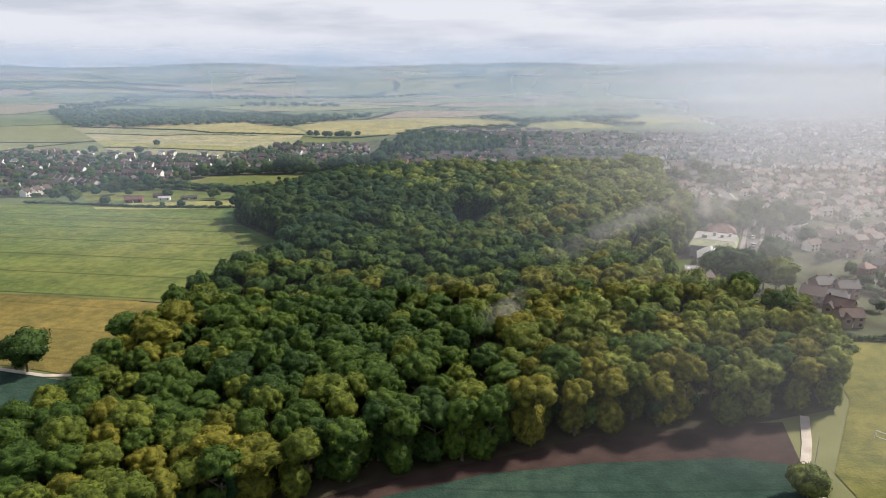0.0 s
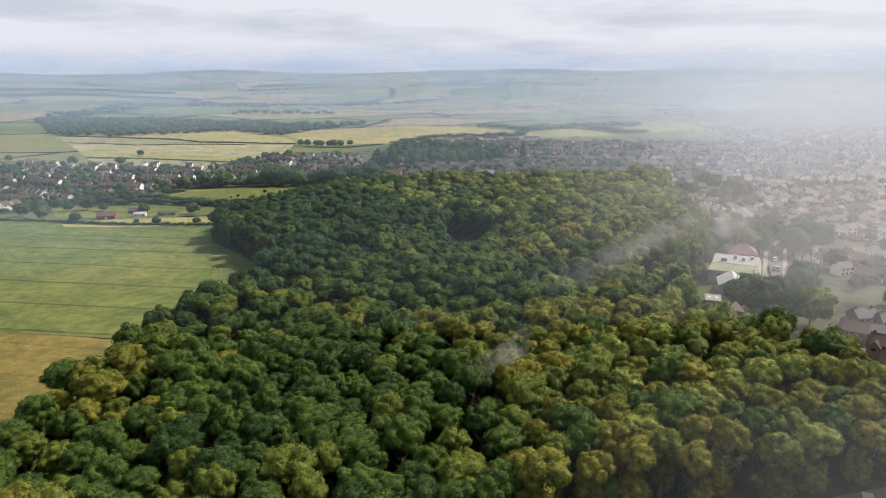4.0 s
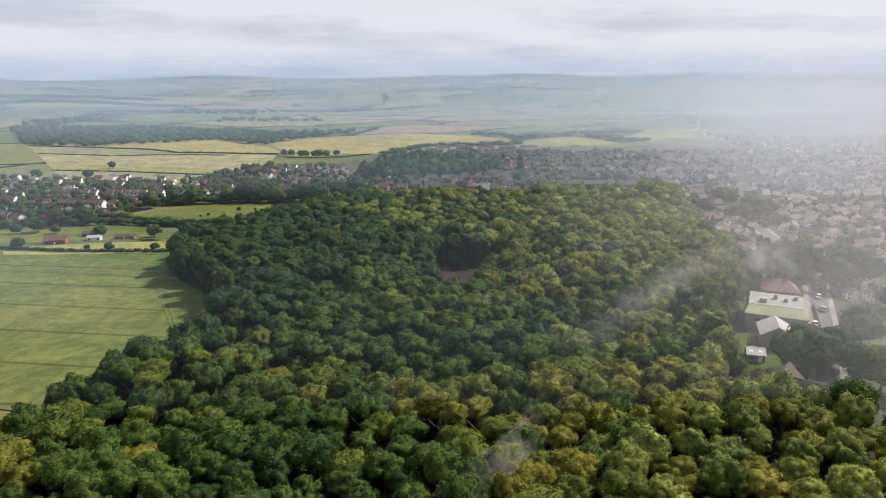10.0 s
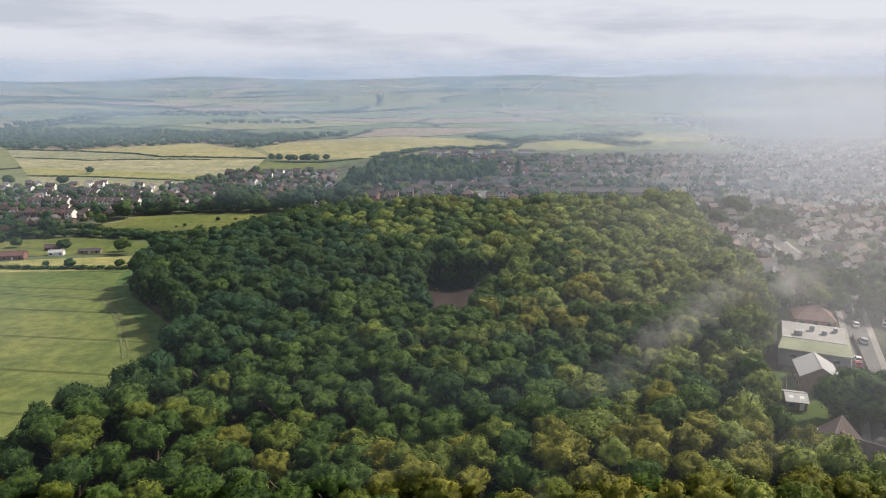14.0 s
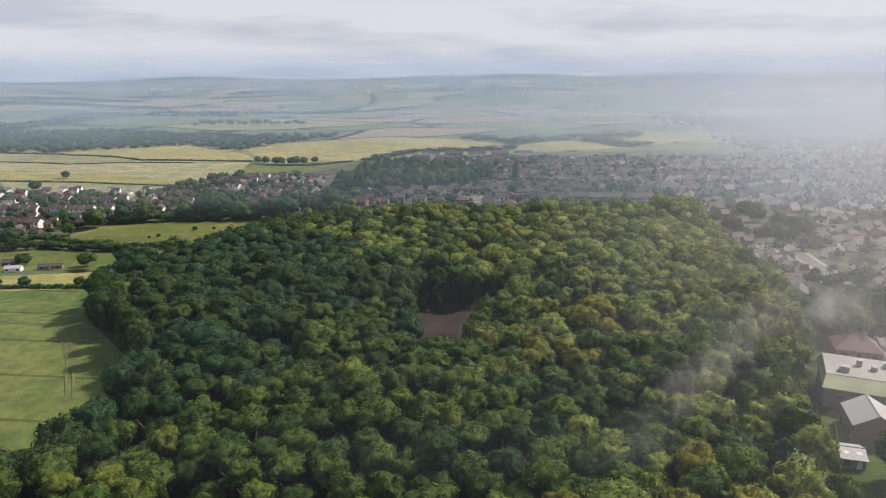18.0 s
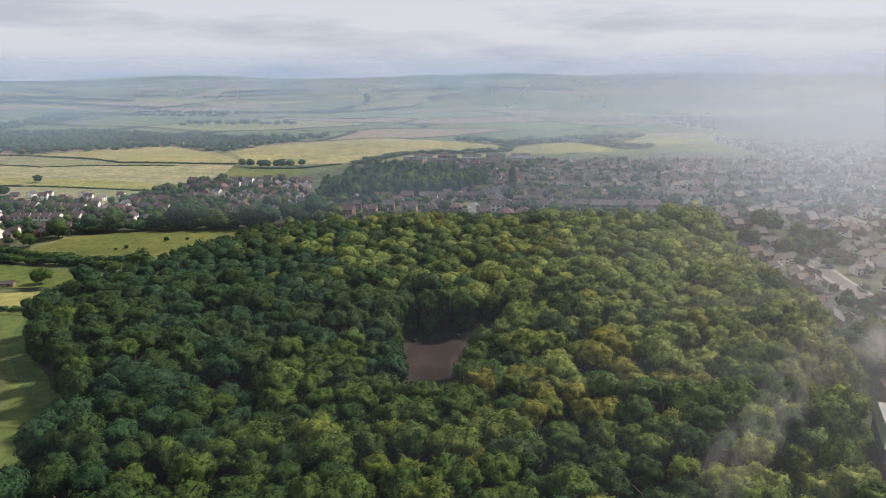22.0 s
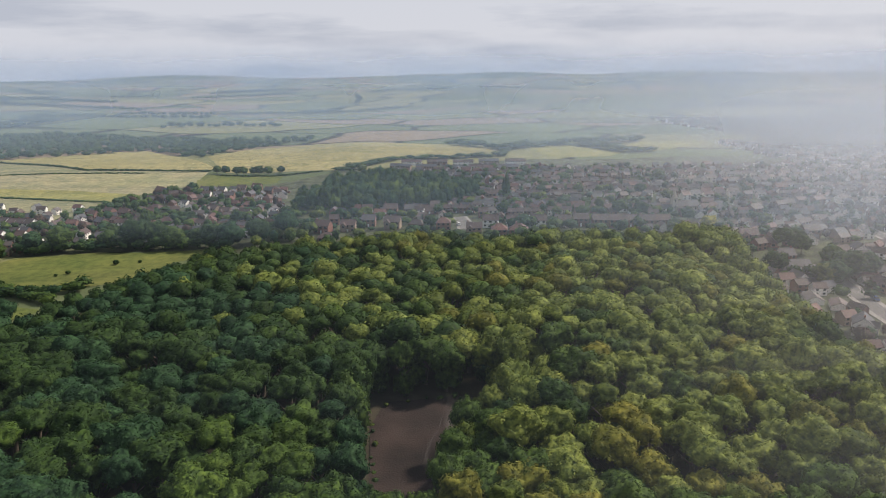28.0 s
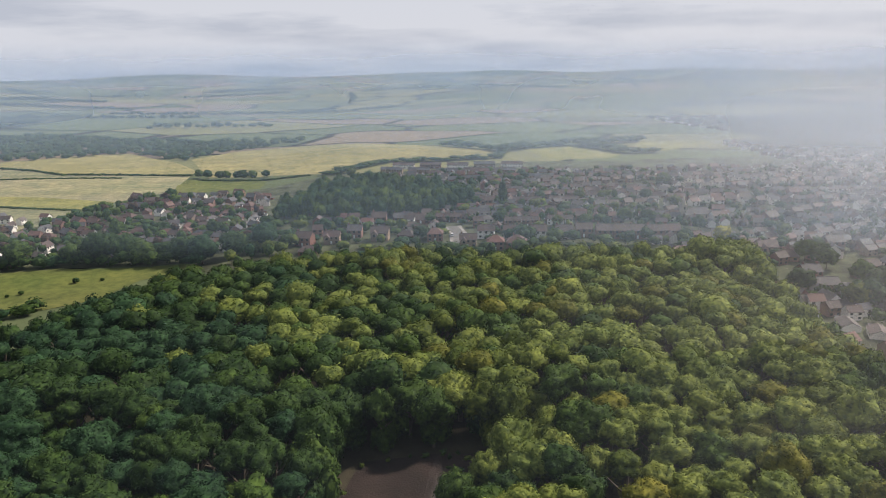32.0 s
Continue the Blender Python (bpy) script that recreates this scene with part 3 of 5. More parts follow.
for poly, mt, label in ((MEADOW, PASTURE, "rough green and yellow meadow among hedges"), (STRIP_UPPER, PASTURE, "narrow rough paddock between hedges"),
                        (STRIP_LOWER, YELLOW, "narrow yellow hay strip behind a hedge"), (PALE_FIELD, PALE, "pale grey-green cereal field behind the houses"),
                        (YELLOW_FIELD, YELLOW, "yellow cereal strip on the slope"), (STRAW_FIELD, STRAW, "pale straw-coloured field on the slope"),
                        (GREY_FIELD, PALE, "grey-green cereal field on the slope"), (RIDGE_FIELD, HILLCROP, "golden-green field on the ridge"),
                        (HILL_FIELD, HILLCROP, "rounded golden cereal hill behind the village"), (SMALL_FIELD, PASTURE, "small green paddock behind the houses"),
                        (TOWN_FIELD, YELLOW, "bright yellow-green field behind the town"), (TOWN_FIELD_TWO, YELLOW, "pale field behind the town")):
    sheet("field", poly, mt, 0.2, 20, label)
sheet("village_gardens", [(-420, 520), (-200, 530), (-176, 519), (-140, 527), (-80, 524), (-60, 474), (-30, 482), (35, 485), (118, 466), (152, 476), (128, 350), (110, 290), (84, 240), (86, 216), (112, 203), (106, 186), (190, 174), (420, 200), (520, 520), (520, 800), (230, 800), (200, 790), (120, 790), (-40, 750), (-90, 712), (-180, 620), (-230, 598), (-420, 640)], GARDEN, 0.1, 20, "patchwork of lawns, gardens and yards between the houses", category="ground")
sheet("village_gardens", [(-420, 440), (-260, 430), (-246, 455), (-190, 490), (-184, 518), (-200, 528), (-420, 518)], GARDEN, 0.1, 20, "gardens and yards of the outlying terraces", category="ground")

LAWN = crop("green_lawn", (0.050, 0.085, 0.020), (0.085, 0.120, 0.030), 20, 300, 0.0)
sheet("lawn", [(87, 228), (94, 226), (101, 244), (104, 258), (100, 266), (92, 264), (86, 250)], LAWN, 0.3, 12, "green lawn between the wood and the club", category="grass")
sheet("lawn", [(112, 296), (120, 290), (136, 300), (133, 312), (118, 310)], LAWN, 0.3, 12, "green lawn round the detached house", category="grass")
sheet("lawn", [(84, 208), (92, 206), (104, 222), (104, 232), (95, 226)], LAWN, 0.3, 12, "green garden lawn behind the steep-roofed house", category="grass")
sheet("bare_yard", [(92, 264), (100, 266), (105, 270), (107, 284), (100, 284), (93, 276)], SOIL, 0.32, 12, "brown bare earth beside the club", category="ground")

# ---- roads and tracks ----
for pts in (MAIN_ROAD, TOWN_ROAD, STUB_ROAD, LEFT_ROAD, LEFT_ROAD_TWO):
    ribbon("pavement", pts, 9.0, PAVING, 0.22, "worn grey pavement along the road", "pavement", height=0.1)
    ribbon("road", pts, 5.6, ASPHALT, 0.36, "worn pale grey asphalt road", "road")
for i, pts in enumerate((TRACK_A, TRACK_B, TRACK_C, TRACK_D)):
    for side in (-0.9, 0.9):
        ribbon("wheel_track", [(x + side * 0.7, y + side * 0.7) for x, y in pts], 0.7, RUT, 0.25 + 0.02 * i + 0.005 * side, "dark wheel track pressed into the wheat", "track")
ribbon("field_margin", [(-300, 254), (-166, 240.3), (-112, 232.3), (-88, 228)], 1.6, RUT, 0.24, "dark margin between wheat and barley", "track")
ribbon("footpath", [(70, 100), (73.5, 121), (79, 131), (84, 142)], 2.0, GRAVEL, 0.24, "pale gravel footpath leading into the wood", "path")
ribbon("footpath", [(-130, 177), (-110, 171.5), (-94, 172), (-89, 190)], 1.6, GRAVEL, 0.24, "pale earth footpath beside the wood", "path")


# ---- trees ----
def crown_arrays(seed, lobes, leaves, leaf, spread=0.74, lobe_size=0.24, low=-0.45, fine=3):
    """A crown one metre in radius and in half height: an uneven dome of leafy lobes over a dark core. Returns leaf and core triangles."""
    rng = np.random.default_rng(seed)
    k = np.arange(lobes) + 0.5
    up = np.clip(low + (1 - low) * (1 - k / lobes) + rng.normal(0, 0.09, lobes), low, 0.98)
    turn = k * 2.39996 + rng.normal(0, 0.35, lobes)
    ring = np.sqrt(np.maximum(0, 1 - up**2))
    way = np.stack([ring * np.cos(turn), ring * np.sin(turn), up], 1)
    limbs = rng.normal(size=(7, 3))
    limbs[:, 2] = np.abs(limbs[:, 2]) * 0.8
    limbs /= np.linalg.norm(limbs, axis=1, keepdims=True)
    reach = 0.84 + 0.22 * np.clip((way @ limbs.T).max(1) * 2.4 - 1.4, 0, 1)
    centre = way * (spread * reach * rng.uniform(0.78, 1.14, lobes))[:, None]
    size = lobe_size * rng.uniform(0.6, 1.35, lobes)
    keep_p, keep_n = [], []
    for i in range(lobes):
        di = rng.normal(size=(leaves * 4, 3))
        di /= np.linalg.norm(di, axis=1, keepdims=True)
        di = di[(di @ way[i]) > -0.15]
        p = centre[i] + di * size[i] * rng.uniform(0.84, 1.16, (len(di), 1))
        gap = np.linalg.norm(p[:, None] - centre[None], axis=2) / size[None]
        gap[:, i] = 9
        ok = gap.min(1) > 0.9
        n = max(3, int(leaves * (size[i] / lobe_size) ** 2))
        keep_p.append(p[ok][:n])
        keep_n.append(di[ok][:n])
    p, nrm = np.concatenate(keep_p), np.concatenate(keep_n)
    nrm = nrm + rng.normal(0, 0.3, nrm.shape)
    nrm /= np.linalg.norm(nrm, axis=1, keepdims=True)
    a = np.cross(nrm, rng.normal(size=nrm.shape))
    a /= np.linalg.norm(a, axis=1, keepdims=True)
    b = np.cross(nrm, a)
    s = leaf * rng.uniform(0.6, 1.3, (len(p), 1))
    leaves_at = np.stack([p + a * s, p - a * s * 0.5 + b * s * 0.8, p - a * s * 0.5 - b * s * 0.8], 1)
    bm = bmesh.new()
    bmesh.ops.create_icosphere(bm, subdivisions=fine, radius=1)
    bm.verts.ensure_lookup_table()
    ico = np.array([v.co[:] for v in bm.verts])
    tri = np.array([[v.index for v in f.verts] for f in bm.faces])
    bm.free()
    along = ico @ centre.T
    inner = size[None] ** 2 - (centre**2).sum(1)[None] + along**2
    far = np.where(inner > 0, along + np.sqrt(np.maximum(inner, 0)), 0).max(1)
    core = ico * np.maximum(far * 0.95, spread * 0.60)[:, None]
    f = tri[core[tri].mean(1)[:, 2] > low - 0.12]
    seen, back = np.unique(f, return_inverse=True)
    return leaves_at, core[seen], back.reshape(-1, 3)


def trunk_arrays(height, radius, limbs, seed):
    """A tapered trunk with limbs, six-sided."""
    rng = np.random.default_rng(seed)
    v, f = [], []

    def tube(a, b, ra, rb):
        a, b = np.array(a, float), np.array(b, float)
        ax = (b - a) / np.linalg.norm(b - a)
        u = np.cross(ax, (0.3, 0.9, 0.2))
        u /= np.linalg.norm(u)
        w, at = np.cross(ax, u), len(v)
        for c, r in ((a, ra), (b, rb)):
            for i in range(6):
                v.append(c + r * (u * math.cos(i * math.pi / 3) + w * math.sin(i * math.pi / 3)))
        for i in range(6):
            f.append((at + i, at + (i + 1) % 6, at + 6 + (i + 1) % 6, at + 6 + i))

    tube((0, 0, -0.3), (0, 0, height * 0.12), radius * 1.5, radius)
    tube((0, 0, height * 0.12), (0.1, 0.1, height), radius, radius * 0.5)
    for i in range(limbs):
        t, z = i * 2.4 + rng.uniform(-0.4, 0.4), height * rng.uniform(0.5, 0.95)
        reach = height * rng.uniform(0.2, 0.36)
        tube((0.05, 0.05, z), (reach * math.cos(t), reach * math.sin(t), z + reach * 0.9), radius * 0.45, radius * 0.15)
    return np.array(v), np.array(f)


NEAR = [crown_arrays(s, 36, 80, 0.046, 0.78, 0.25, fine=4) for s in range(5)]
MIDDLE = [crown_arrays(20 + s, 30, 44, 0.058, 0.78, 0.265) for s in range(8)]
FAR = [crown_arrays(40 + s, 22, 22, 0.085, 0.76, 0.31, fine=2) for s in range(6)]
ROUND = [crown_arrays(100 + s, 62, 36, 0.050, 0.80, 0.215, -0.85) for s in range(5)]
SMALL = [crown_arrays(80 + s, 14, 12, 0.13, 0.70, 0.38, fine=2) for s in range(5)]
TINY = [crown_arrays(60 + s, 9, 10, 0.17, 0.60, 0.44, fine=1) for s in range(4)]
WOODY = [LEAF_DARK, LEAF_MID, LEAF_OLIVE, LEAF_GOLD, LEAF_BLUE, LEAF_LIME, LEAF_COPPER, LEAF_PALE]
TRUNK = trunk_arrays(1.0, 0.055, 4, 3)


def crown_mesh(kind, radius, z_lo, z_hi, material):
    leaves_at, core_v, core_f = kind
    grow = np.array([radius, radius, (z_hi - z_lo) / 2])
    q, c = leaves_at.reshape(-1, 3) * grow, core_v * grow
    base = np.array([0, 0, (z_lo + z_hi) / 2])
    v = np.concatenate([q, c]) + base
    n = len(leaves_at)
    loops = np.r_[np.arange(3 * n), (core_f + 3 * n).ravel()]
    sizes = np.full(n + len(core_f), 3)
    return array_mesh("crown", v, sizes, loops, [material], np.zeros(len(sizes), int), True)


def make_tree(name, label, kind, radius, height, material, group="", z_lo=None):
    """One tree: an empty at its foot, a trunk with limbs, and a crown."""
    t = thing(name, label, "tree", group)
    tv, tf = trunk_arrays(height * 0.5, 0.026 * height, 4, int(radius * 100))
    trunk = new("trunk", array_mesh("trunk", tv, np.full(len(tf), 4), tf.ravel(), [BARK], np.zeros(len(tf), int)))
    trunk.parent = t
    crown = new("crown", crown_mesh(kind, radius, height * 0.18 if z_lo is None else z_lo, height, material))
    crown.parent = t
    return t


def stand(x, y, turn=0.0, size=1.0, dz=0.0):
    return Matrix.LocRotScale((x, y, ground_z(x, y) + dz), Euler((0, 0, turn)), (size, size, size))


def forest(name, trees, kinds, label, mats=WOODY, category="trees", trunks=True):
    """Many trees as one mesh. trees: rows of x, y, z, radius, low, high, material slot."""
    rng = np.random.default_rng(len(trees))
    vs, sizes, loops, slots, at = [], [], [], [], 0
    tv, tf = TRUNK
    for i, (x, y, z, r, lo, hi, slot) in enumerate(trees):
        leaves_at, core_v, core_f = kinds[i % len(kinds)]
        a = rng.uniform(0, 6.283)
        turn = np.array([[math.cos(a), -math.sin(a), 0], [math.sin(a), math.cos(a), 0], [0, 0, 1]])
        grow, base = np.array([r * rng.uniform(0.9, 1.12), r * rng.uniform(0.9, 1.12), (hi - lo) / 2]), np.array([x, y, z + (lo + hi) / 2])
        v = (np.concatenate([leaves_at.reshape(-1, 3), core_v]) * grow) @ turn.T + base
        n = len(leaves_at)
        vs.append(v)
        loops.append(np.arange(3 * n) + at)
        loops.append((core_f + 3 * n).ravel() + at)
        sizes.append(np.full(n, 3))
        sizes.append(np.full(len(core_f), 3))
        slots.append(np.full(n + len(core_f), slot))
        at += len(v)
        if trunks:
            h = lo + (hi - lo) * 0.3
            vs.append(tv * [h, h, h] + [x, y, z])
            loops.append(tf.ravel() + at)
            sizes.append(np.full(len(tf), 4))
            slots.append(np.full(len(tf), len(mats)))
            at += len(tv)
    me = array_mesh(name, np.concatenate(vs), np.concatenate(sizes), np.concatenate(loops), [*mats, BARK], np.concatenate(slots), True)
    return tagged(new(name, me), label, category, kind="stuff")


def scatter(poly, gap, seed, tries=30, margin=0.0, avoid=None, avoid_gap=0.0):
    """Places inside a polygon, no two nearer than the gap."""
    rng = random.Random(seed)
    xs, ys = [p[0] for p in poly], [p[1] for p in poly]
    area, cells, out = (max(xs) - min(xs)) * (max(ys) - min(ys)), {}, []
    for _ in range(int(area / gap**2 * tries)):
        x, y = rng.uniform(min(xs), max(xs)), rng.uniform(min(ys), max(ys))
        i, j = int(x // gap), int(y // gap)
        if any((x - a) ** 2 + (y - b) ** 2 < gap**2 for u in (-1, 0, 1) for v in (-1, 0, 1) for a, b in cells.get((i + u, j + v), ())):
            continue
        if not inside(poly, x, y) or (margin and edge_gap(poly, x, y) < margin):
            continue
        if avoid and (inside(avoid, x, y) or edge_gap(avoid, x, y) < avoid_gap):
            continue
        cells.setdefault((i, j), []).append((x, y))
        out.append((x, y))
    return out


rng = random.Random(11)


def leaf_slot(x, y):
    """Which leaves a tree bears: groves of yellowing and of darker trees run through the wood; shifts by place put
    light, haze and shade into the tone.
    """
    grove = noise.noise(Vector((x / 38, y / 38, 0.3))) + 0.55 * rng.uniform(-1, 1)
    # warm light, haze and shade by place, done with lighter or darker leaves
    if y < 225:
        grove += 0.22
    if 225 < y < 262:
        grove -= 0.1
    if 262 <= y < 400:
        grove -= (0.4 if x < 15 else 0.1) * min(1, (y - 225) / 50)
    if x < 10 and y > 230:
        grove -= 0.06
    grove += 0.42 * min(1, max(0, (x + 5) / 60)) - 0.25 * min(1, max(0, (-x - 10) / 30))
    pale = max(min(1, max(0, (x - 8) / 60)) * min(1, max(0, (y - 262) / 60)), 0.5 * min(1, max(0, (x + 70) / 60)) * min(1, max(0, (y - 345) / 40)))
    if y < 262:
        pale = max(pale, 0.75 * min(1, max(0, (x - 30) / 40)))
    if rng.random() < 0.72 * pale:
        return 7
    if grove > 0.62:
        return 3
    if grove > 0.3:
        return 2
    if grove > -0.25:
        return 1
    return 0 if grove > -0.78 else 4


spots = scatter(WOOD, 5.6, 5, 40, 1.2, CLEARING, 2.8)
single, near_rows, far_rows, under = [], [], [], []
for x, y in spots:
    edge = edge_gap(WOOD, x, y) < 10 or edge_gap(CLEARING, x, y) < 7
    tall = 14.6 + 3.4 * noise.noise(Vector((x / 30, y / 30, 7))) + rng.uniform(-1.9, 1.9)
    r = rng.uniform(3.2, 4.5) if rng.random() > 0.22 else rng.uniform(4.5, 6.0)
    tall += 0.7 * (r - 3.9)
    if edge:
        r = max(r, 3.8)
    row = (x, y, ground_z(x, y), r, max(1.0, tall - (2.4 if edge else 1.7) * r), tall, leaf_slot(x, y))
    if edge:
        under.append((x + rng.uniform(-1.8, 1.8), y + rng.uniform(-1.8, 1.8), row[2], r * rng.uniform(0.75, 0.95), -1.5, tall * rng.uniform(0.5, 0.66), row[6]))
    if y < 185 and len(single) < 290:
        single.append(row)
    elif y < 365:
        near_rows.append(row)
    else:
        far_rows.append(row)

for row in under:
    (single if row[1] < 150 else near_rows if row[1] < 365 else far_rows).append(row)

# The first trees of the wood stand one by one, as copies of a few shapes.
TREE_NAMES = ("dark green", "fresh green", "olive green", "yellowing", "blue-green", "lime green", "copper", "pale olive")
models = {}
for slot in (0, 1, 2, 3, 4, 7):
    for shape in range(4):
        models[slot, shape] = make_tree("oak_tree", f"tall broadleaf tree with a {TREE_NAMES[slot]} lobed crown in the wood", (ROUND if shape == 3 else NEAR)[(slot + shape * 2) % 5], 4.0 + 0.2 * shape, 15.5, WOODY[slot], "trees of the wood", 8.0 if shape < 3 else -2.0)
used = set()
for i, (x, y, z, r, lo, hi, slot) in enumerate(single):
    shape = 3 if lo < 0 else i % 3
    m = Matrix.LocRotScale((x, y, z), Euler((0, 0, rng.uniform(0, 6.28))), (r / (4.0 + 0.2 * shape), r / (4.0 + 0.2 * shape), hi / 15.5))
    if (slot, shape) in used:
        t = copy_thing(models[slot, shape], m)
        t.scale = m.to_scale()
    else:
        models[slot, shape].matrix_basis = m
        used.add((slot, shape))
for key, ob in models.items():
    if key not in used:
        for o in (*ob.children_recursive, ob):
            bpy.data.objects.remove(o)
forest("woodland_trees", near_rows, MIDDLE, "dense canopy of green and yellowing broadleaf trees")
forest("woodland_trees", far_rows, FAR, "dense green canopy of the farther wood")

low_rows = [(x, y, ground_z(x, y), rng.uniform(2.6, 4.2), -0.5, rng.uniform(6.5, 10.5), rng.choice((0, 0, 1, 1, 2, 4))) for x, y in scatter(WOOD, 8.0, 77, 30, 4.0, CLEARING, 3.0) if y < 470]
forest("undergrowth", low_rows, SMALL, "young trees and tall bushes under the canopy", trunks=False)

cr = random.Random(6)
brush = [(x, y, ground_z(x, y), cr.uniform(0.5, 1.2), 0.0, cr.uniform(0.6, 1.8), cr.choice((0, 1, 0, 2))) for x, y in scatter(CLEARING, 2.6, 14) if edge_gap(CLEARING, x, y) < 1.4 or (y > 340 and x > 26)]
forest("brushwood", brush, TINY, "low green undergrowth round the bare clearing", category="bushes", trunks=False)
lone = make_tree("oak_tree", "lone dark green oak with a wide crown by the field corner", ROUND[1], 7.2, 12.5, LEAF_DARK, z_lo=2.0)
lone.matrix_basis = stand(-116, 174)
clear_tree = make_tree("young_tree", "fresh yellow-green tree standing free in the clearing", ROUND[2], 3.6, 14.5, LEAF_OLIVE, z_lo=1.5)
clear_tree.matrix_basis = stand(25.5, 318)
shrub = make_tree("shrub", "rounded yellow-green shrub beside the footpath", ROUND[3], 4.2, 7, LEAF_OLIVE, z_lo=0.2)
shrub.matrix_basis = stand(70, 113)

hedge_kinds = [make_tree("hedgerow_tree", "rounded dark green tree in a hedgerow", ROUND[i], 5.0, 9.0, (LEAF_DARK, LEAF_MID, LEAF_BLUE)[i], "hedgerow trees", 0.8) for i in range(3)]
placed = 0
SMALL_ONES = {2: 0.5, 3: 0.3, 4: 0.45, 5: 0.75}
for k, (x, y) in enumerate(HEDGE_TREES + FAR_TREE + HT + HEDGE_ROW):
    size = SMALL_ONES.get(k, rng.uniform(0.6, 0.95) if k < len(HEDGE_TREES) else rng.uniform(0.65, 0.9))
    m = stand(x, y, rng.uniform(0, 6), size)
    if placed < 3:
        hedge_kinds[placed].matrix_basis = m
    else:
        t = copy_thing(hedge_kinds[k % 3], m)
        t.scale = m.to_scale()
    placed += 1
village_kinds = [make_tree("garden_tree", lab, ROUND[i % 5], 5.4, 10.5, mt, "garden trees", 1.2) for i, (lab, mt) in enumerate((("rounded dark green garden tree among houses", LEAF_DARK), ("rounded green garden tree among houses", LEAF_MID), ("rounded blue-green garden tree among houses", LEAF_BLUE), ("light olive garden tree among houses", LEAF_OLIVE)))]
for k, (x, y) in enumerate(VILLAGE_TREES + LANE_TREES):
    m = stand(x, y, rng.uniform(0, 6), rng.uniform(0.55, 0.95) if k < len(VILLAGE_TREES) or k >= len(VILLAGE_TREES) + 10 else rng.uniform(1.0, 1.35))
    if k < 4:
        village_kinds[k].matrix_basis = m
    else:
        t = copy_thing(village_kinds[(k * 7) % 4], m)
        t.scale = m.to_scale()
for x, y, size in ((-172, 527, 1.0), (-160, 531, 1.25), (-138, 533, 0.95), (-124, 533, 1.5), (-117, 536, 1.35), (-104, 530, 1.1), (-94, 532, 0.9), (-84, 526, 1.2), (-74, 520, 1.3), (-62, 528, 1.2), (-50, 538, 1.3), (-182, 512, 1.1), (-205, 470, 1.0), (-216, 462, 0.9)):
    t = copy_thing(village_kinds[int(size * 20) % 3], stand(x, y, x, size))
    t.scale = (size, size, size)
for x, y, size in ((118, 311, 1.3), (128, 315, 1.4), (139, 317, 1.35), (150, 321, 1.2), (113, 302, 0.95), (104, 236, 1.35), (112, 240, 1.15), (164, 322, 1.15), (170, 338, 1.0), (171, 430, 1.0), (180, 436, 1.2), (190, 440, 1.0), (158, 448, 0.9)):
    t = copy_thing(village_kinds[int(size * 20) % 3], stand(x, y, x, size))
    t.scale = (size, size, size)
for x, y, size in ((-122, 503, 0.3), (-137, 489, 0.22), (-141, 486, 0.16), (-160, 478, 0.14), (-112, 505, 0.18)):
    t = copy_thing(hedge_kinds[0], stand(x, y, x, size))
    t.scale = (size, size, size)
yellow_tree = make_tree("garden_tree", "bright yellow-leaved garden tree beside the town", MIDDLE[2], 4.2, 9, LEAF_LIME, z_lo=1)
yellow_tree.matrix_basis = stand(160, 516)
poplar = make_tree("poplar", "tall narrow dark poplar in the village", MIDDLE[0], 2.6, 18, LEAF_DARK, z_lo=1)
poplar.matrix_basis = stand(72, 606)

belt = [(x, y, ground_z(x, y), rng.uniform(3.4, 5.6), 0.0, rng.uniform(9, 15), rng.choice((0, 1, 4, 4))) for x, y in scatter(BELT_MID, 6.6, 8)]
forest("village_copse", belt, MIDDLE, "dark green copse of tall trees inside the village")
rows = [(x, y, ground_z(x, y), rng.uniform(4.5, 7), -1.5, rng.uniform(5, 9), rng.choice((0, 4, 4))) for x, y in scatter(BELT, 11, 9)]
forest("distant_wood", rows, TINY, "dark distant wood behind the fields", trunks=False)


def hedge(points, height, width, label):
    """A clipped or overgrown hedge as a run of leafy bushes."""
    rows = []
    for x, y in dense_line(points, width * 0.7):
        x, y = x + rng.uniform(-0.4, 0.4), y + rng.uniform(-0.4, 0.4)
        rows.append((x, y, ground_z(x, y), width * rng.uniform(0.5, 0.75), -0.4, height * rng.uniform(0.7, 1.2), rng.choice((0, 0, 1, 4))))
    return forest("hedge", rows, TINY, label, category="hedge", trunks=False)


hedge(HEDGE_A, 1.8, 2.6, "low dark hedge along the wheat field")
hedge(HEDGE_B, 4.5, 6.0, "tall overgrown hedge along the meadow")
hedge(HEDGE_C, 4.0, 5.5, "tall overgrown hedge between paddocks")
hedge([(-176, 523), (-140, 531), (-100, 529), (-76, 522)], 6.0, 8.0, "thick tree hedge between meadow and houses")
hedge([(106, 185), (128, 182), (190, 173)], 2.2, 2.4, "clipped green hedge along the playing field")
hedge([(-142, 757), (-92, 748), (-60, 752)], 1.5, 3.0, "thin dark hedge behind the paddock")
hedge([(-480, 897), (-384, 868), (-263, 781), (-158, 776)], 1.6, 4.0, "thin dark hedge across the slope")
hedge([(-420, 810), (-325, 768), (-210, 768)], 1.0, 4.0, "thin hedge between cereal fields")
hedge([(-340, 690), (-275, 680), (-193, 658)], 1.2, 4.0, "thin hedge below the yellow strip")
hedge([(-46, 752), (-1, 796), (95, 810), (103, 846)], 4.0, 9.0, "tall hedge between the town and the hill")
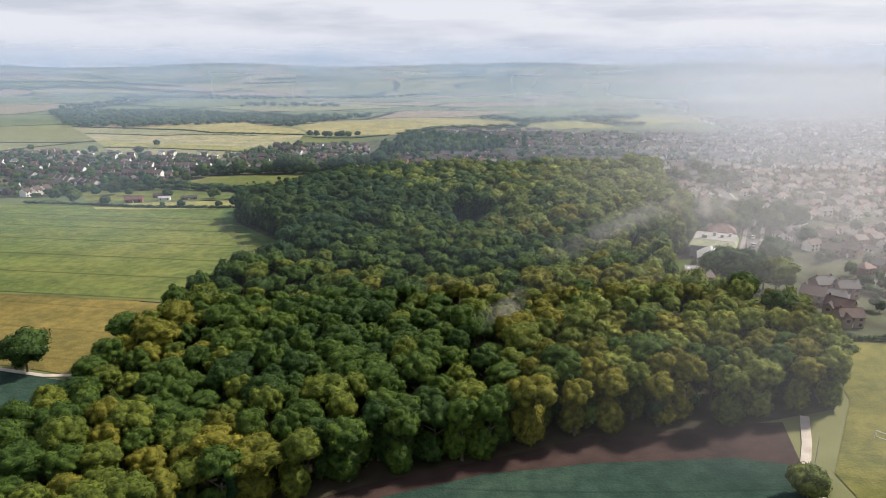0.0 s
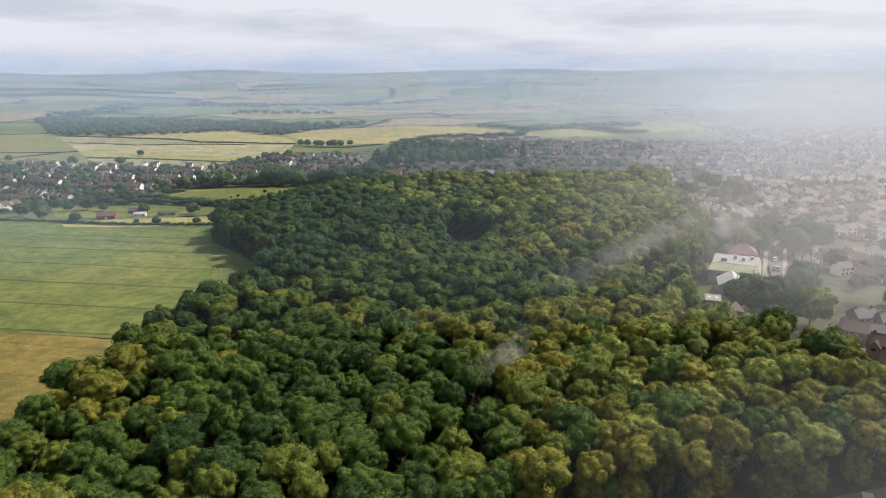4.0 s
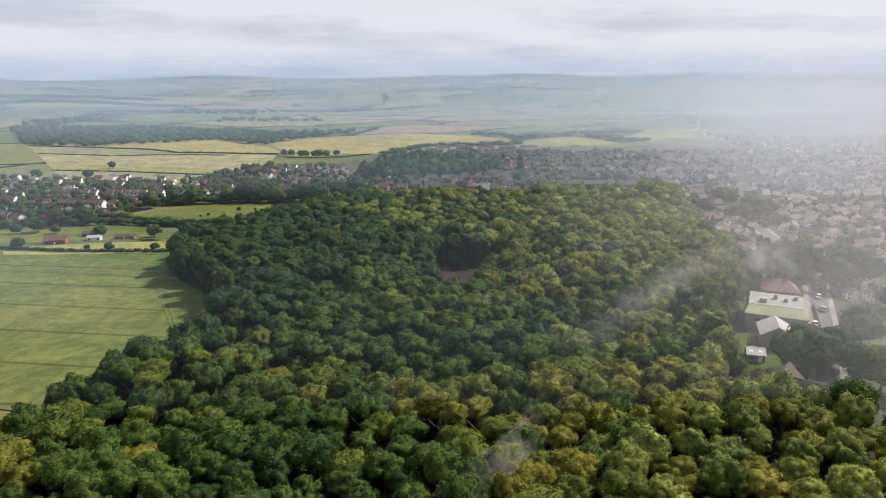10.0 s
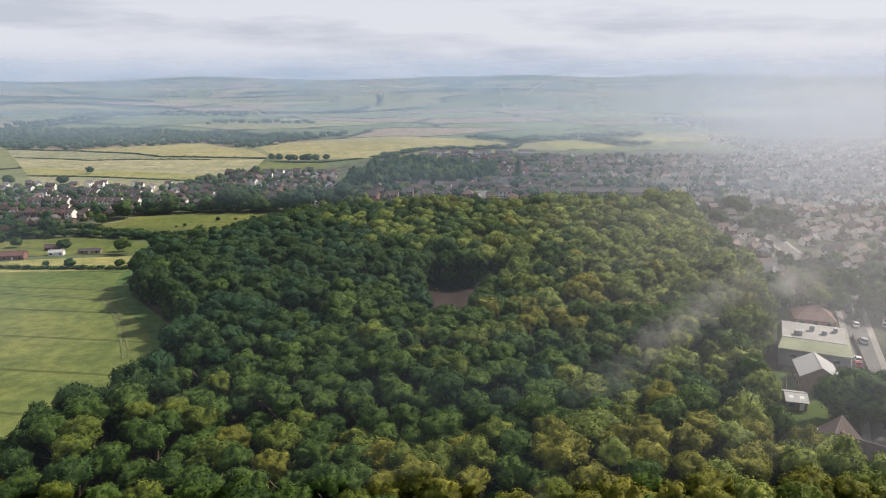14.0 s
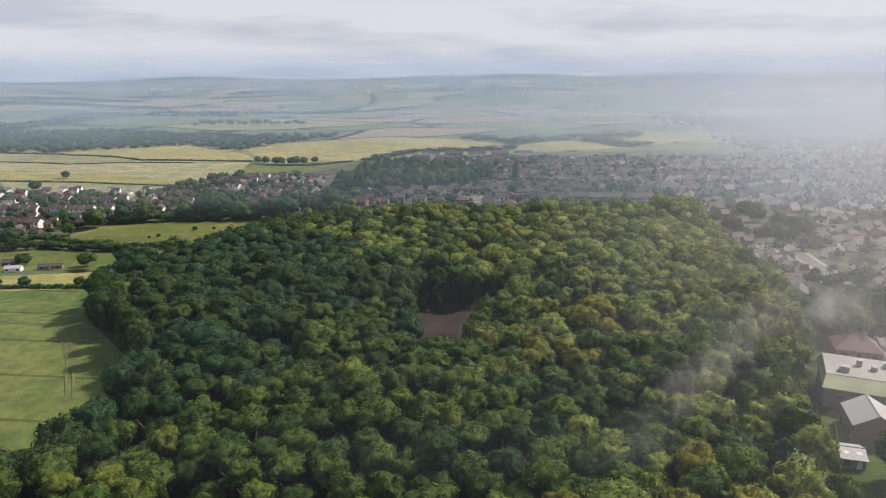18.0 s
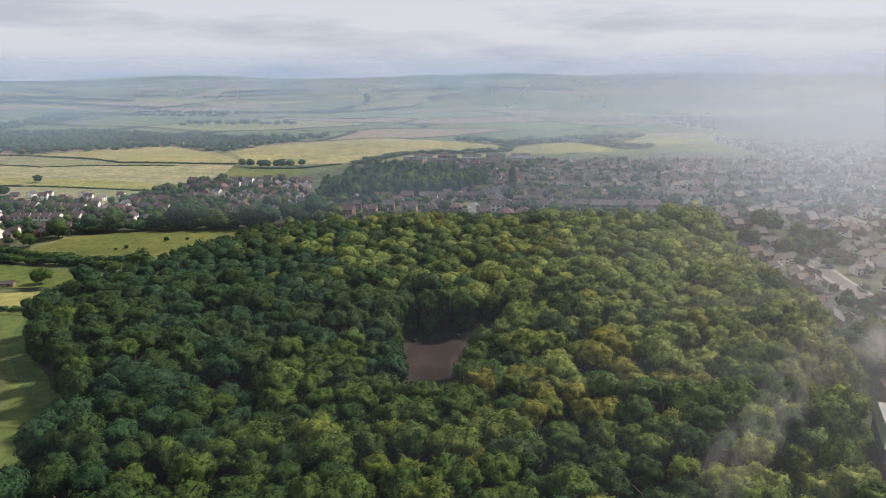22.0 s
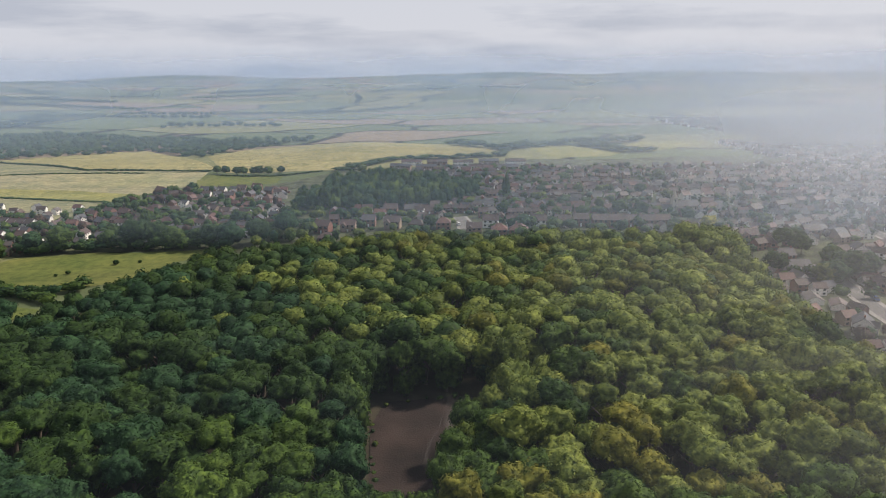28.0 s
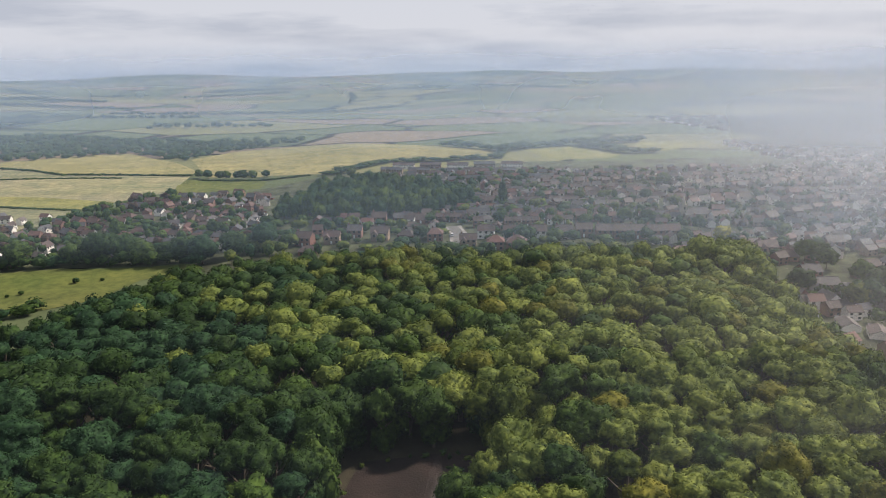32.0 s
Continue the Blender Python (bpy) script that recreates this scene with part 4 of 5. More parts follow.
hedge([(54, 904), (103, 850), (128, 878), (175, 905), (260, 935)], 7.0, 16.0, "dark belt of trees behind the town")
hedge([(190, 900), (214, 838), (240, 840)], 7.0, 14.0, "dark belt of trees between pale fields")
for k in range(46):
    x, y = rng.uniform(-1500, 1300), rng.uniform(1050, 3200)
    a, ln = rng.choice((0.2, 0.35, 1.4, 1.9, 3.0)) + rng.uniform(-0.2, 0.2), rng.uniform(120, 420)
    pts = [(x + ln * s * math.cos(a + 0.1 * s), y + ln * s * math.sin(a + 0.1 * s) * 0.6) for s in (0, 0.3, 0.6, 1)]
    if k == 0:
        far_lines = []
    far_lines += [(px + rng.uniform(-3, 3), py, ground_z(px, py), rng.uniform(5, 9), -1, rng.uniform(5, 10), rng.choice((0, 4))) for px, py in dense_line(pts, 11)]
forest("distant_hedgerows", far_lines, TINY[:2], "dark hedgerows and tree lines across the far farmland", trunks=False)


# ---- houses ----
def window_bm(w, h):
    """A window set in a wall that faces -y: frame, bar and pane."""
    bm = bmesh.new()
    vs = box(bm, -w / 2, w / 2, -0.09, 0.04, 0, h, 0)
    front = next(f for f in bm.faces if all(v.co.y < 0 for v in f.verts))
    bmesh.ops.inset_region(bm, faces=[front], thickness=0.1, depth=-0.04)
    front.material_index = 1
    return bm


def gable_shell(bm, w, d, eave, ridge, mi=0):
    """Walls of a house with gables at its ends; the ridge runs along x."""
    x, y = w / 2, d / 2
    fill(bm, (-x, -y, -1), (x, -y, -1), (x, -y, eave), (-x, -y, eave), mi=mi)
    fill(bm, (x, y, -1), (-x, y, -1), (-x, y, eave), (x, y, eave), mi=mi)
    fill(bm, (x, -y, -1), (x, y, -1), (x, y, eave), (x, 0, ridge), (x, -y, eave), mi=mi)
    fill(bm, (-x, y, -1), (-x, -y, -1), (-x, -y, eave), (-x, 0, ridge), (-x, y, eave), mi=mi)


def roof_slopes(bm, w, d, eave, ridge, over=0.35, thick=0.16, hip=0.0):
    """A pitched roof with thickness and overhang; hip: how far the ridge stops short of the ends."""
    x, y = w / 2 + over, d / 2 + over
    drop = (ridge - eave) / (d / 2) * over
    e, r = eave - drop, ridge
    for s in (0.02, thick):
        low = [(-x, -y, e + s), (x, -y, e + s), (x, y, e + s), (-x, y, e + s)]
        a, b = (-x + hip, 0, r + s), (x - hip, 0, r + s)
        faces = [(low[0], low[1], b, a), (low[2], low[3], a, b)]
        if hip:
            faces += [(low[1], low[2], b), (low[3], low[0], a)]
        for f in faces:
            fill(bm, *(f if s == thick else f[::-1]))
    ring = [(-x, -y), (x, -y), (x, y), (-x, y)]
    for (ax, ay), (bx, by) in zip(ring, ring[1:] + ring[:1]):
        if hip or ay == by:
            fill(bm, (ax, ay, e + 0.02), (bx, by, e + 0.02), (bx, by, e + thick), (ax, ay, e + thick))
    if not hip:
        for s in (-1, 1):
            for t in (-1, 1):
                fill(bm, (s * x, t * y, e + 0.02), (s * x, 0, r + 0.02), (s * x, 0, r + thick), (s * x, t * y, e + thick))
    box(bm, -x + hip, x - hip, -0.12, 0.12, r + thick - 0.06, r + thick + 0.07)


def make_house(label, w=9.0, d=7.5, eave=4.9, ridge=7.6, wall=BRICK, roof=TILE_BROWN, hip=0.0, chimneys=1, bays=3, low=False, name="house", annex=False, porch=False):
    h = thing(name, label, "house", "houses")
    bm = bmesh.new()
    gable_shell(bm, w, d, eave, ridge if not hip else eave + 0.01)
    part("wall", bm, wall, h)
    bm = bmesh.new()
    roof_slopes(bm, w, d, eave, ridge, hip=hip)
    top = part("roof", bm, roof, h)
    for c in range(chimneys):
        bm = bmesh.new()
        cx = (-w / 2 + 0.9) if c == 0 else (w / 2 - 0.9)
        if hip:
            cx *= 0.4
        box(bm, cx - 0.4, cx + 0.4, -0.28, 0.28, ridge - 1.0, ridge + 0.8)
        box(bm, cx - 0.46, cx + 0.46, -0.34, 0.34, ridge + 0.8, ridge + 0.92)
        box(bm, cx - 0.26, cx - 0.02, -0.12, 0.12, ridge + 0.92, ridge + 1.25)
        part("chimney", bm, BRICK, top, "brick chimney stack")
    levels = [0.9] if low else [0.9, 3.3]
    first = None
    for side in (-1, 1):
        for z in levels:
            for b in range(bays):
                x = (b + 0.5) / bays * w - w / 2
                if side == -1 and z == 0.9 and b == bays // 2:
                    bm = bmesh.new()
                    box(bm, -0.5, 0.5, -0.07, 0.05, 0, 2.05)
                    box(bm, -0.32, 0.32, -0.1, -0.071, 1.2, 1.85)
                    door = part("door", bm, WHITE, h, "white panelled front door")
                    door.location = (x, -d / 2, 0)
                    continue
                if first is None:
                    first = part("window", window_bm(1.35, 1.2), [WHITE, GLASS], h)
                    win = first
                else:
                    win = new("window", first.data)
                    win.parent = h
                win.location = (x, side * d / 2, z)
                win.rotation_euler = (0, 0, 0 if side == -1 else math.pi)
    if annex:
        bm = bmesh.new()
        box(bm, w / 2, w / 2 + 3.0, -d / 2 + 1.0, d / 2 - 1.0, -1, 2.5)
        part("garage", bm, wall, h)
        bm = bmesh.new()
        box(bm, w / 2 + 0.02, w / 2 + 3.2, -d / 2 + 0.8, d / 2 - 0.8, 2.5, 2.68)
        part("garage_roof", bm, TILE_GREY, h)
    if porch:
        bm = bmesh.new()
        px, py = -w / 4, -d / 2 - 1.6
        fill(bm, (px - 1.8, py, -1), (px + 1.8, py, -1), (px + 1.8, py, eave - 0.4), (px, py, eave + 1.4), (px - 1.8, py, eave - 0.4))
        fill(bm, (px - 1.8, -d / 2, -1), (px - 1.8, py, -1), (px - 1.8, py, eave - 0.4), (px - 1.8, -d / 2, eave - 0.4))
        fill(bm, (px + 1.8, py, -1), (px + 1.8, -d / 2, -1), (px + 1.8, -d / 2, eave - 0.4), (px + 1.8, py, eave - 0.4))
        part("front_gable", bm, wall, h)
        bm = bmesh.new()
        for s in (-1, 1):
            lo = (px + s * 2.15, eave - 0.75)
            fill(bm, (lo[0], py - 0.3, lo[1]), (px, py - 0.3, eave + 1.5), (px, 0.0, eave + 1.5), (lo[0], 0.0, lo[1]))
            fill(bm, (lo[0], py - 0.3, lo[1] - 0.15), (px, py - 0.3, eave + 1.35), (px, py - 0.3, eave + 1.5), (lo[0], py - 0.3, lo[1]))
        part("gable_roof", bm, roof, h)
        win = new("window", first.data)
        win.parent = h
        win.location = (px, py, 3.0)
    return h


KINDS = [
    make_house("red brick house with a brown tiled roof", 9.0, 7.5),
    make_house("red brick house with a red tiled roof and garage", 8.5, 7.0, roof=TILE_RED, annex=True),
    make_house("white rendered house with a dark tiled roof", 9.5, 7.2, wall=RENDER, chimneys=2),
    make_house("buff brick house with a front gable and brown tiles", 9.5, 7.5, wall=BRICK_BUFF, porch=True),
    make_house("brick bungalow with a hipped brown roof", 10.5, 8.0, 2.6, 5.2, hip=3.6, low=True),
    make_house("red brick house with a grey slate roof", 8.5, 7.5, roof=TILE_GREY, chimneys=2),
    make_house("red brick house with a hipped red roof", 9.5, 8.5, 4.9, 7.8, roof=TILE_RED, hip=4.0),
    make_house("white gabled house with a slate roof", 9.0, 7.0, wall=RENDER, roof=TILE_GREY, porch=True),
    make_house("low pale bungalow with a wide pale grey roof", 9.6, 7.4, 2.4, 4.2, wall=RENDER, roof=TILE_PALE, low=True, chimneys=0, annex=True),
    make_house("low brick bungalow with a wide grey roof", 10.0, 8.0, 2.5, 4.9, wall=BRICK_BUFF, roof=TILE_GREY, low=True, porch=False),
]
TERRACE_KINDS = [
    make_house("red brick terraced house with a brown roof", 6.2, 7.5, 4.9, 7.4, bays=2, name="terraced_house"),
    make_house("white rendered terraced house with a brown roof", 6.2, 7.5, 4.9, 7.4, wall=RENDER, bays=2, name="terraced_house"),
    make_house("buff brick terraced house with a grey roof", 6.2, 7.5, 4.9, 7.4, wall=BRICK_BUFF, roof=TILE_GREY, bays=2, name="terraced_house"),
]
first_use = {}
built = []


def put_house(model, x, y, turn, size=1.0):
    m = stand(x, y, turn, size)
    built.append((x, y))
    if id(model) not in first_use:
        first_use[id(model)] = True
        model.matrix_basis = m
        return model
    t = copy_thing(model, m)
    t.scale = m.to_scale()
    return t


hr = random.Random(4)
for x, y in LEFT_HOUSES:
    put_house(hr.choice(KINDS[:6] + [KINDS[2], KINDS[7]]), x, y, hr.choice((0, 0.3, -0.5, 1.2, 1.57, -0.25)), hr.uniform(0.6, 0.74))
for x, y in MID_HOUSES:
    put_house(hr.choice((KINDS[0], KINDS[3], KINDS[5], KINDS[6], KINDS[4])), x, y, hr.uniform(-0.3, 0.1), hr.uniform(0.78, 0.92))
for x, y in WHITE_HOUSES:
    put_house(KINDS[2], x, y, -0.15, 0.86)
for i, (x, y) in enumerate(RIGHT_HOUSES):
    put_house(KINDS[0] if i < 6 else hr.choice(KINDS), x, y, -0.12 if i < 6 else hr.uniform(-0.6, 0.6), 0.85)
for x, y in LANE_HOUSES:
    put_house(hr.choice((KINDS[8], KINDS[9], KINDS[8], KINDS[7])), x, y, 1.2 + hr.uniform(-0.2, 0.2), hr.uniform(0.66, 0.8))
for x, y in EDGE_HOUSES:
    put_house(hr.choice((KINDS[0], KINDS[3], KINDS[5])), x, y, hr.uniform(-0.9, 0.4), hr.uniform(0.72, 0.85))
for i in range(0, len(TERR_ROWS), 2):
    (ax, ay), (bx, by) = TERR_ROWS[i], TERR_ROWS[i + 1]
    run, k = math.hypot(bx - ax, by - ay), TERRACE_KINDS[(0, 2, 1, 0, 0, 1, 2)[i // 2]]
    n = max(2, int(run / 4.3))
    for j in range(n + 1):
        if j % 5 != 4:
            step = (j // 5 % 2) * 2.5
            put_house(TERRACE_KINDS[(i // 2 + j // 5) % 3] if j // 5 % 2 else k, ax + (bx - ax) * j / n, ay + (by - ay) * j / n + step, math.atan2(by - ay, bx - ax), 0.64)
for i in range(0, len(TERRACES), 2):
    (ax, ay), (bx, by) = TERRACES[i], TERRACES[i + 1]
    run, k = math.hypot(bx - ax, by - ay), TERRACE_KINDS[(1, 0, 1, 0, 1, 2, 1, 0, 1)[i // 2]]
    n = max(2, int(run / 5.6))
    for j in range(n + 1):
        if j % 6 == 5:
            continue
        put_house(TERRACE_KINDS[1] if j % 5 == 4 else k, ax + (bx - ax) * j / n, ay + (by - ay) * j / n, math.atan2(by - ay, bx - ax), 0.8 if j % 4 else 0.78)

# More houses fill the village between the mapped ones.
VILLAGE = [(-205, 572), (-150, 545), (-95, 543), (-62, 548), (-66, 600), (-78, 690), (-130, 700), (-168, 690), (-160, 620), (-205, 600)]
for x, y in scatter(VILLAGE, 9.5, 21):
    if all(math.hypot(x - a, y - b) > 8.5 for a, b in built) and all(math.hypot(x - a, y - b) > 5.5 for a, b in dense_line(LEFT_ROAD, 4) + dense_line(LEFT_ROAD_TWO, 4)):
        put_house(hr.choice(KINDS), x, y, hr.choice((0, 0.3, -0.4, 1.2, 1.57)), hr.uniform(0.56, 0.7))

# The white bungalow at the village edge.
bung = make_house("long white bungalow with a pale flat-pitched roof", 15, 7, 2.5, 4.2, RENDER, SHEET, chimneys=0, bays=5, low=True, name="bungalow")
bung.matrix_basis = stand(*BUNGALOW[0], 0.1)
built.append(BUNGALOW[0])

# Farm buildings among the hedges.
for (x, y), (w, d, e, r, wall, roof, nm, lab) in zip(FARM, ((14, 7, 3.2, 5.4, BRICK, TILE_RED, "barn", "low brick barn with a red tiled roof"), (9, 5, 2.8, 4.4, BRICK, TILE_BROWN, "barn", "small brick barn with a brown roof"),
                                                            (9, 5, 2.6, 3.8, WHITE, SHEET, "shed", "white farm shed with a metal roof"), (14, 4, 2.4, 3.4, TIMBER, TILE_GREY, "shed", "long dark timber stable shed"))):
    b = make_house(lab, w, d, e, r, wall, roof, chimneys=0, bays=3, low=True, name=nm)
    b.matrix_basis = stand(x, y, 0.15, 0.72)


# Streets of the town, laid out in bands; the nearer houses stand singly, the rest are one mass.
def town_ok(x, y):
    if inside(WOOD, x, y) or edge_gap(WOOD, x, y) < 9 or inside(BELT_MID, x, y):
        return False
    if inside(TOWN_FIELD, x, y) or inside(TOWN_FIELD_TWO, x, y) or inside(HILL_FIELD, x, y):
        return False
    if 84 < x < 150 and 200 < y < 345:
        return False
    if any(abs(x - a) + abs(y - b) < 8.5 for a, b in built):
        return False
    return all(math.hypot(x - a, y - b) > 7.5 for a, b in ROAD_DOTS)


ROAD_DOTS = dense_line(MAIN_ROAD, 5) + dense_line(TOWN_ROAD, 5) + dense_line(STUB_ROAD, 5)
sr = random.Random(9)
far_houses, town_trees, count = [], [], 0
for band in range(58):
    y0 = 206 + band * 19 if band < 30 else 778 + (band - 30) * 21
    lean = 0.28 if y0 < 520 else -0.08
    x0 = 140 if y0 < 480 else (-30 if 560 < y0 < 790 else 130)
    x1 = 420 if y0 < 500 else 560 + (y0 - 500) * 0.7
    road = []
    for side in (-4.9, 4.9):
        x = x0 + sr.uniform(0, 8)
        while x < x1:
            bend = 10 * math.sin(x / 70 + band * 1.7)
            y = y0 + lean * (x - 150) + side + bend
            turn = lean + 10 / 70 * math.cos(x / 70 + band * 1.7)
            if (735 < y and x < 330) or (900 < y and x < 400):
                x += 20
                continue
            if town_ok(x, y) and sr.random() > 0.13:
                if count < 150 and (y < 720 and x < 330):
                    put_house(sr.choice(KINDS), x, y, turn + sr.choice((0, 0, 0, 1.57)) + (math.pi if side > 0 else 0), sr.uniform(0.56, 0.7))
                    count += 1
                else:
                    far_houses.append((x + sr.uniform(-1, 1), y + sr.uniform(-2.5, 2.5), turn + sr.choice((0, 0, 0.2, -0.2, 1.57)), sr.uniform(0.55, 0.74)))
            elif town_ok(x, y):
                town_trees.append((x, y))
            if sr.random() < 0.5:
                town_trees.append((x + sr.uniform(-5, 5), y + (4.2 if side > 0 else -4.2) + sr.uniform(-1.6, 1.6)))
            x += sr.uniform(6.8, 9.4)

LEFT_VILLAGE = [(-400, 470), (-270, 440), (-190, 520), (-130, 540), (-100, 560), (-160, 620), (-250, 640), (-400, 640)]
for x, y in scatter(LEFT_VILLAGE, 10.5, 31):
    if all(math.hypot(x - a, y - c) > 8.5 for a, c in built) and all(math.hypot(x - a, y - c) > 6 for a, c in dense_line(LEFT_ROAD, 4) + dense_line(LEFT_ROAD_TWO, 4)):
        far_houses.append((x, y, sr.choice((0.1, 0.1, -0.3, 1.4)), sr.uniform(0.52, 0.68)))
        built.append((x, y))
for x, y in scatter([(-30, 560), (130, 560), (150, 640), (120, 735), (20, 745), (-40, 700)], 12, 33):
    if town_ok(x, y):
        far_houses.append((x, y, sr.choice((0.0, -0.1, 1.5)), sr.uniform(0.62, 0.8)))
        built.append((x, y))

hw = []
bm = bmesh.new()
for x, y, turn, s in far_houses:
    m = stand(x, y, turn, s)
    old = set(bm.verts)
    w, d, e, r = sr.uniform(6.8, 9.5), sr.uniform(5.8, 7), sr.choice((2.7, 4.9, 4.9)), 0
    r = e + 2.6
    wi, ri = sr.choice((0, 1, 1, 2)), sr.choice((3, 3, 4, 5, 5, 7))
    gable_shell(bm, w, d, e, r, wi)
    fs = len(bm.faces)
    roof_slopes(bm, w, d, e, r)
    bm.faces.ensure_lookup_table()
    for f in bm.faces[fs:]:
        f.material_index = ri
    for side in (-1, 1) if y < 700 else ():
        for z in ((0.9, 3.2) if e > 3 else (0.9,)):
            for b in (-0.28, 0.28):
                box(bm, b * w - 0.8, b * w + 0.8, side * d / 2 - 0.04, side * d / 2 + 0.04, z, z + 1.2, 6)
    for v in [v for v in bm.verts if v not in old]:
        v.co = m @ v.co
    if len(bm.verts) > 6000:
        hw.append(bm)
        bm = bmesh.new()
hw.append(bm)
for bm in hw:
    tagged(part("distant_houses", bm, [BRICK, RENDER, BRICK_BUFF, TILE_BROWN, TILE_RED, TILE_GREY, GLASS, TILE_PALE]), "rows of distant brick and rendered houses in the haze", "houses", kind="stuff")
town_rows = [(x, y, ground_z(x, y), sr.uniform(1.4, 3.4), 0.0, sr.uniform(2.5, 7), sr.choice((0, 0, 0, 1, 4, 4, 6))) for x, y in town_trees if not inside(WOOD, x, y)]
forest("town_trees", [r for r in town_rows if r[1] < 400], SMALL, "garden trees and bushes along the lane")
forest("town_trees", [r for r in town_rows if r[1] >= 400], TINY, "garden trees and bushes between the houses of the town")
left_trees = [(x, y, ground_z(x, y), sr.uniform(1.8, 3.8), 0.2, sr.uniform(3, 7.5), sr.choice((0, 0, 1, 4, 6))) for x, y in scatter([(-400, 440), (-260, 432), (-185, 515), (-130, 535), (-60, 545), (-60, 600), (-95, 680), (-160, 690), (-200, 600), (-400, 640)], 5.6, 3) if all(math.hypot(x - a, y - b) > 5.0 for a, b in built)]
forest("village_trees", left_trees, SMALL, "garden trees and bushes between the village houses")
mid_trees = [(x, y, ground_z(x, y), sr.uniform(1.8, 4.6), 0.0, sr.uniform(2.5, 8), sr.choice((0, 0, 1, 4, 2))) for x, y in scatter([(-60, 490), (30, 495), (110, 475), (150, 490), (150, 560), (130, 720), (60, 740), (-50, 720), (-60, 560)], 7.5, 6) if all(math.hypot(x - a, y - b) > 5.5 for a, b in built) and all(math.hypot(x - a, y - b) > 6 for a, b in ROAD_DOTS)]
forest("village_trees", mid_trees, SMALL, "garden trees and shrubs behind the wood")

# ---- the club building and its neighbours beside the wood ----
club = thing("club_building", "large grey-clad building with mossy sloping eaves and a white flat roof", "building")
CW, CD, CE = 17.0, 17.0, 5.0
bm = bmesh.new()
box(bm, -CW / 2, CW / 2, -CD / 2, CD / 2, -1, CE)
part("wall", bm, GREYWALL, club)
bm = bmesh.new()
X, Y, x, y = CW / 2 + 0.5, CD / 2 + 0.5, CW / 2 - 0.5, CD / 2 - 4.2
fill(bm, (-X, -Y, CE), (X, -Y, CE), (x, -y, CE + 1.7), (-x, -y, CE + 1.7))
fill(bm, (X, -Y, CE), (X, Y, CE), (x, Y, CE + 1.7), (x, -y, CE + 1.7))
fill(bm, (-X, Y, CE), (-X, -Y, CE), (-x, -y, CE + 1.7), (-x, Y, CE + 1.7))
fill(bm, (X, Y, CE), (-X, Y, CE), (-x, Y, CE + 1.7), (x, Y, CE + 1.7))
box(bm, -X, X, -Y, Y, CE - 0.3, CE - 0.01)
part("sloping_roof", bm, MOSS, club)
bm = bmesh.new()
box(bm, -x, x, -y, Y, CE + 1.7, CE + 1.8)
part("flat_roof", bm, ROOFWHITE, club)
for ax, ay, bx, by, hh in ((-5, -2, -3, -0.5, 1.2), (2, 1, 3.2, 2.2, 1.0), (-1, 3, 0.2, 4, 1.4), (5, 4, 6, 5.5, 1.1)):
    bm = bmesh.new()
    box(bm, ax, bx, ay, by, CE + 1.8, CE + 1.8 + hh)
    box(bm, ax - 0.1, bx + 0.1, ay - 0.1, by + 0.1, CE + 1.8 + hh, CE + 1.9 + hh)
    part("roof_unit", bm, SHEET, club, "grey ventilation unit")
for bx in (-5, -1.5, 2, 5.5):
    w = part("window", window_bm(1.4, 0.9), [WHITE, GLASS], club)
    w.location = (bx, -CD / 2, 2.6)
club.matrix_basis = stand(113, 274, -0.45)

gabled = make_house("brick hall with a pale metal gable roof", 10, 9, 4.2, 6.8, BRICK, SHEET, chimneys=0, bays=3, low=True, name="hall")
gabled.matrix_basis = stand(105, 257.5, 1.25)
hip_house = make_house("red brick detached house with a hipped red roof and chimneys", 11, 9, 5.0, 8.0, BRICK, TILE_RED, hip=4.2, chimneys=2, name="house")
hip_house.matrix_basis = stand(124, 294, -0.35)
shed = make_house("small shed with a pale roof and skylights", 4.5, 6, 2.4, 3.4, TIMBER, SHEET, chimneys=0, bays=2, low=True, name="shed")
shed.matrix_basis = stand(94.5, 247.5, -0.3)
for k in (-1.2, 1.2):
    bm = bmesh.new()
    box(bm, -0.5, 0.5, -0.45, 0.45, 0, 0.12)
    s = part("skylight", bm, WHITE, shed)
    s.location, s.rotation_euler = (k, -1.6, 2.95), (0.32, 0, 0)
for (x, y), turn, lab in (((89.5, 222.5), 0.9, "house with steep dark brown roofs behind the wood"), ((93, 216), -0.65, "house with a dark tiled gable roof behind the wood")):
    dk = make_house(lab, 13, 8, 4.2, 8.2, BRICK, TILE_BROWN, chimneys=1, bays=4, porch=True)
    dk.matrix_basis = stand(x, y, turn)
conserv = make_house("low white conservatory with a pale flat-pitched roof", 4.5, 4, 2.3, 2.9, WHITE, SHEET, chimneys=0, bays=2, low=True, name="conservatory")
conserv.matrix_basis = stand(84.5, 214.6, 0.9)
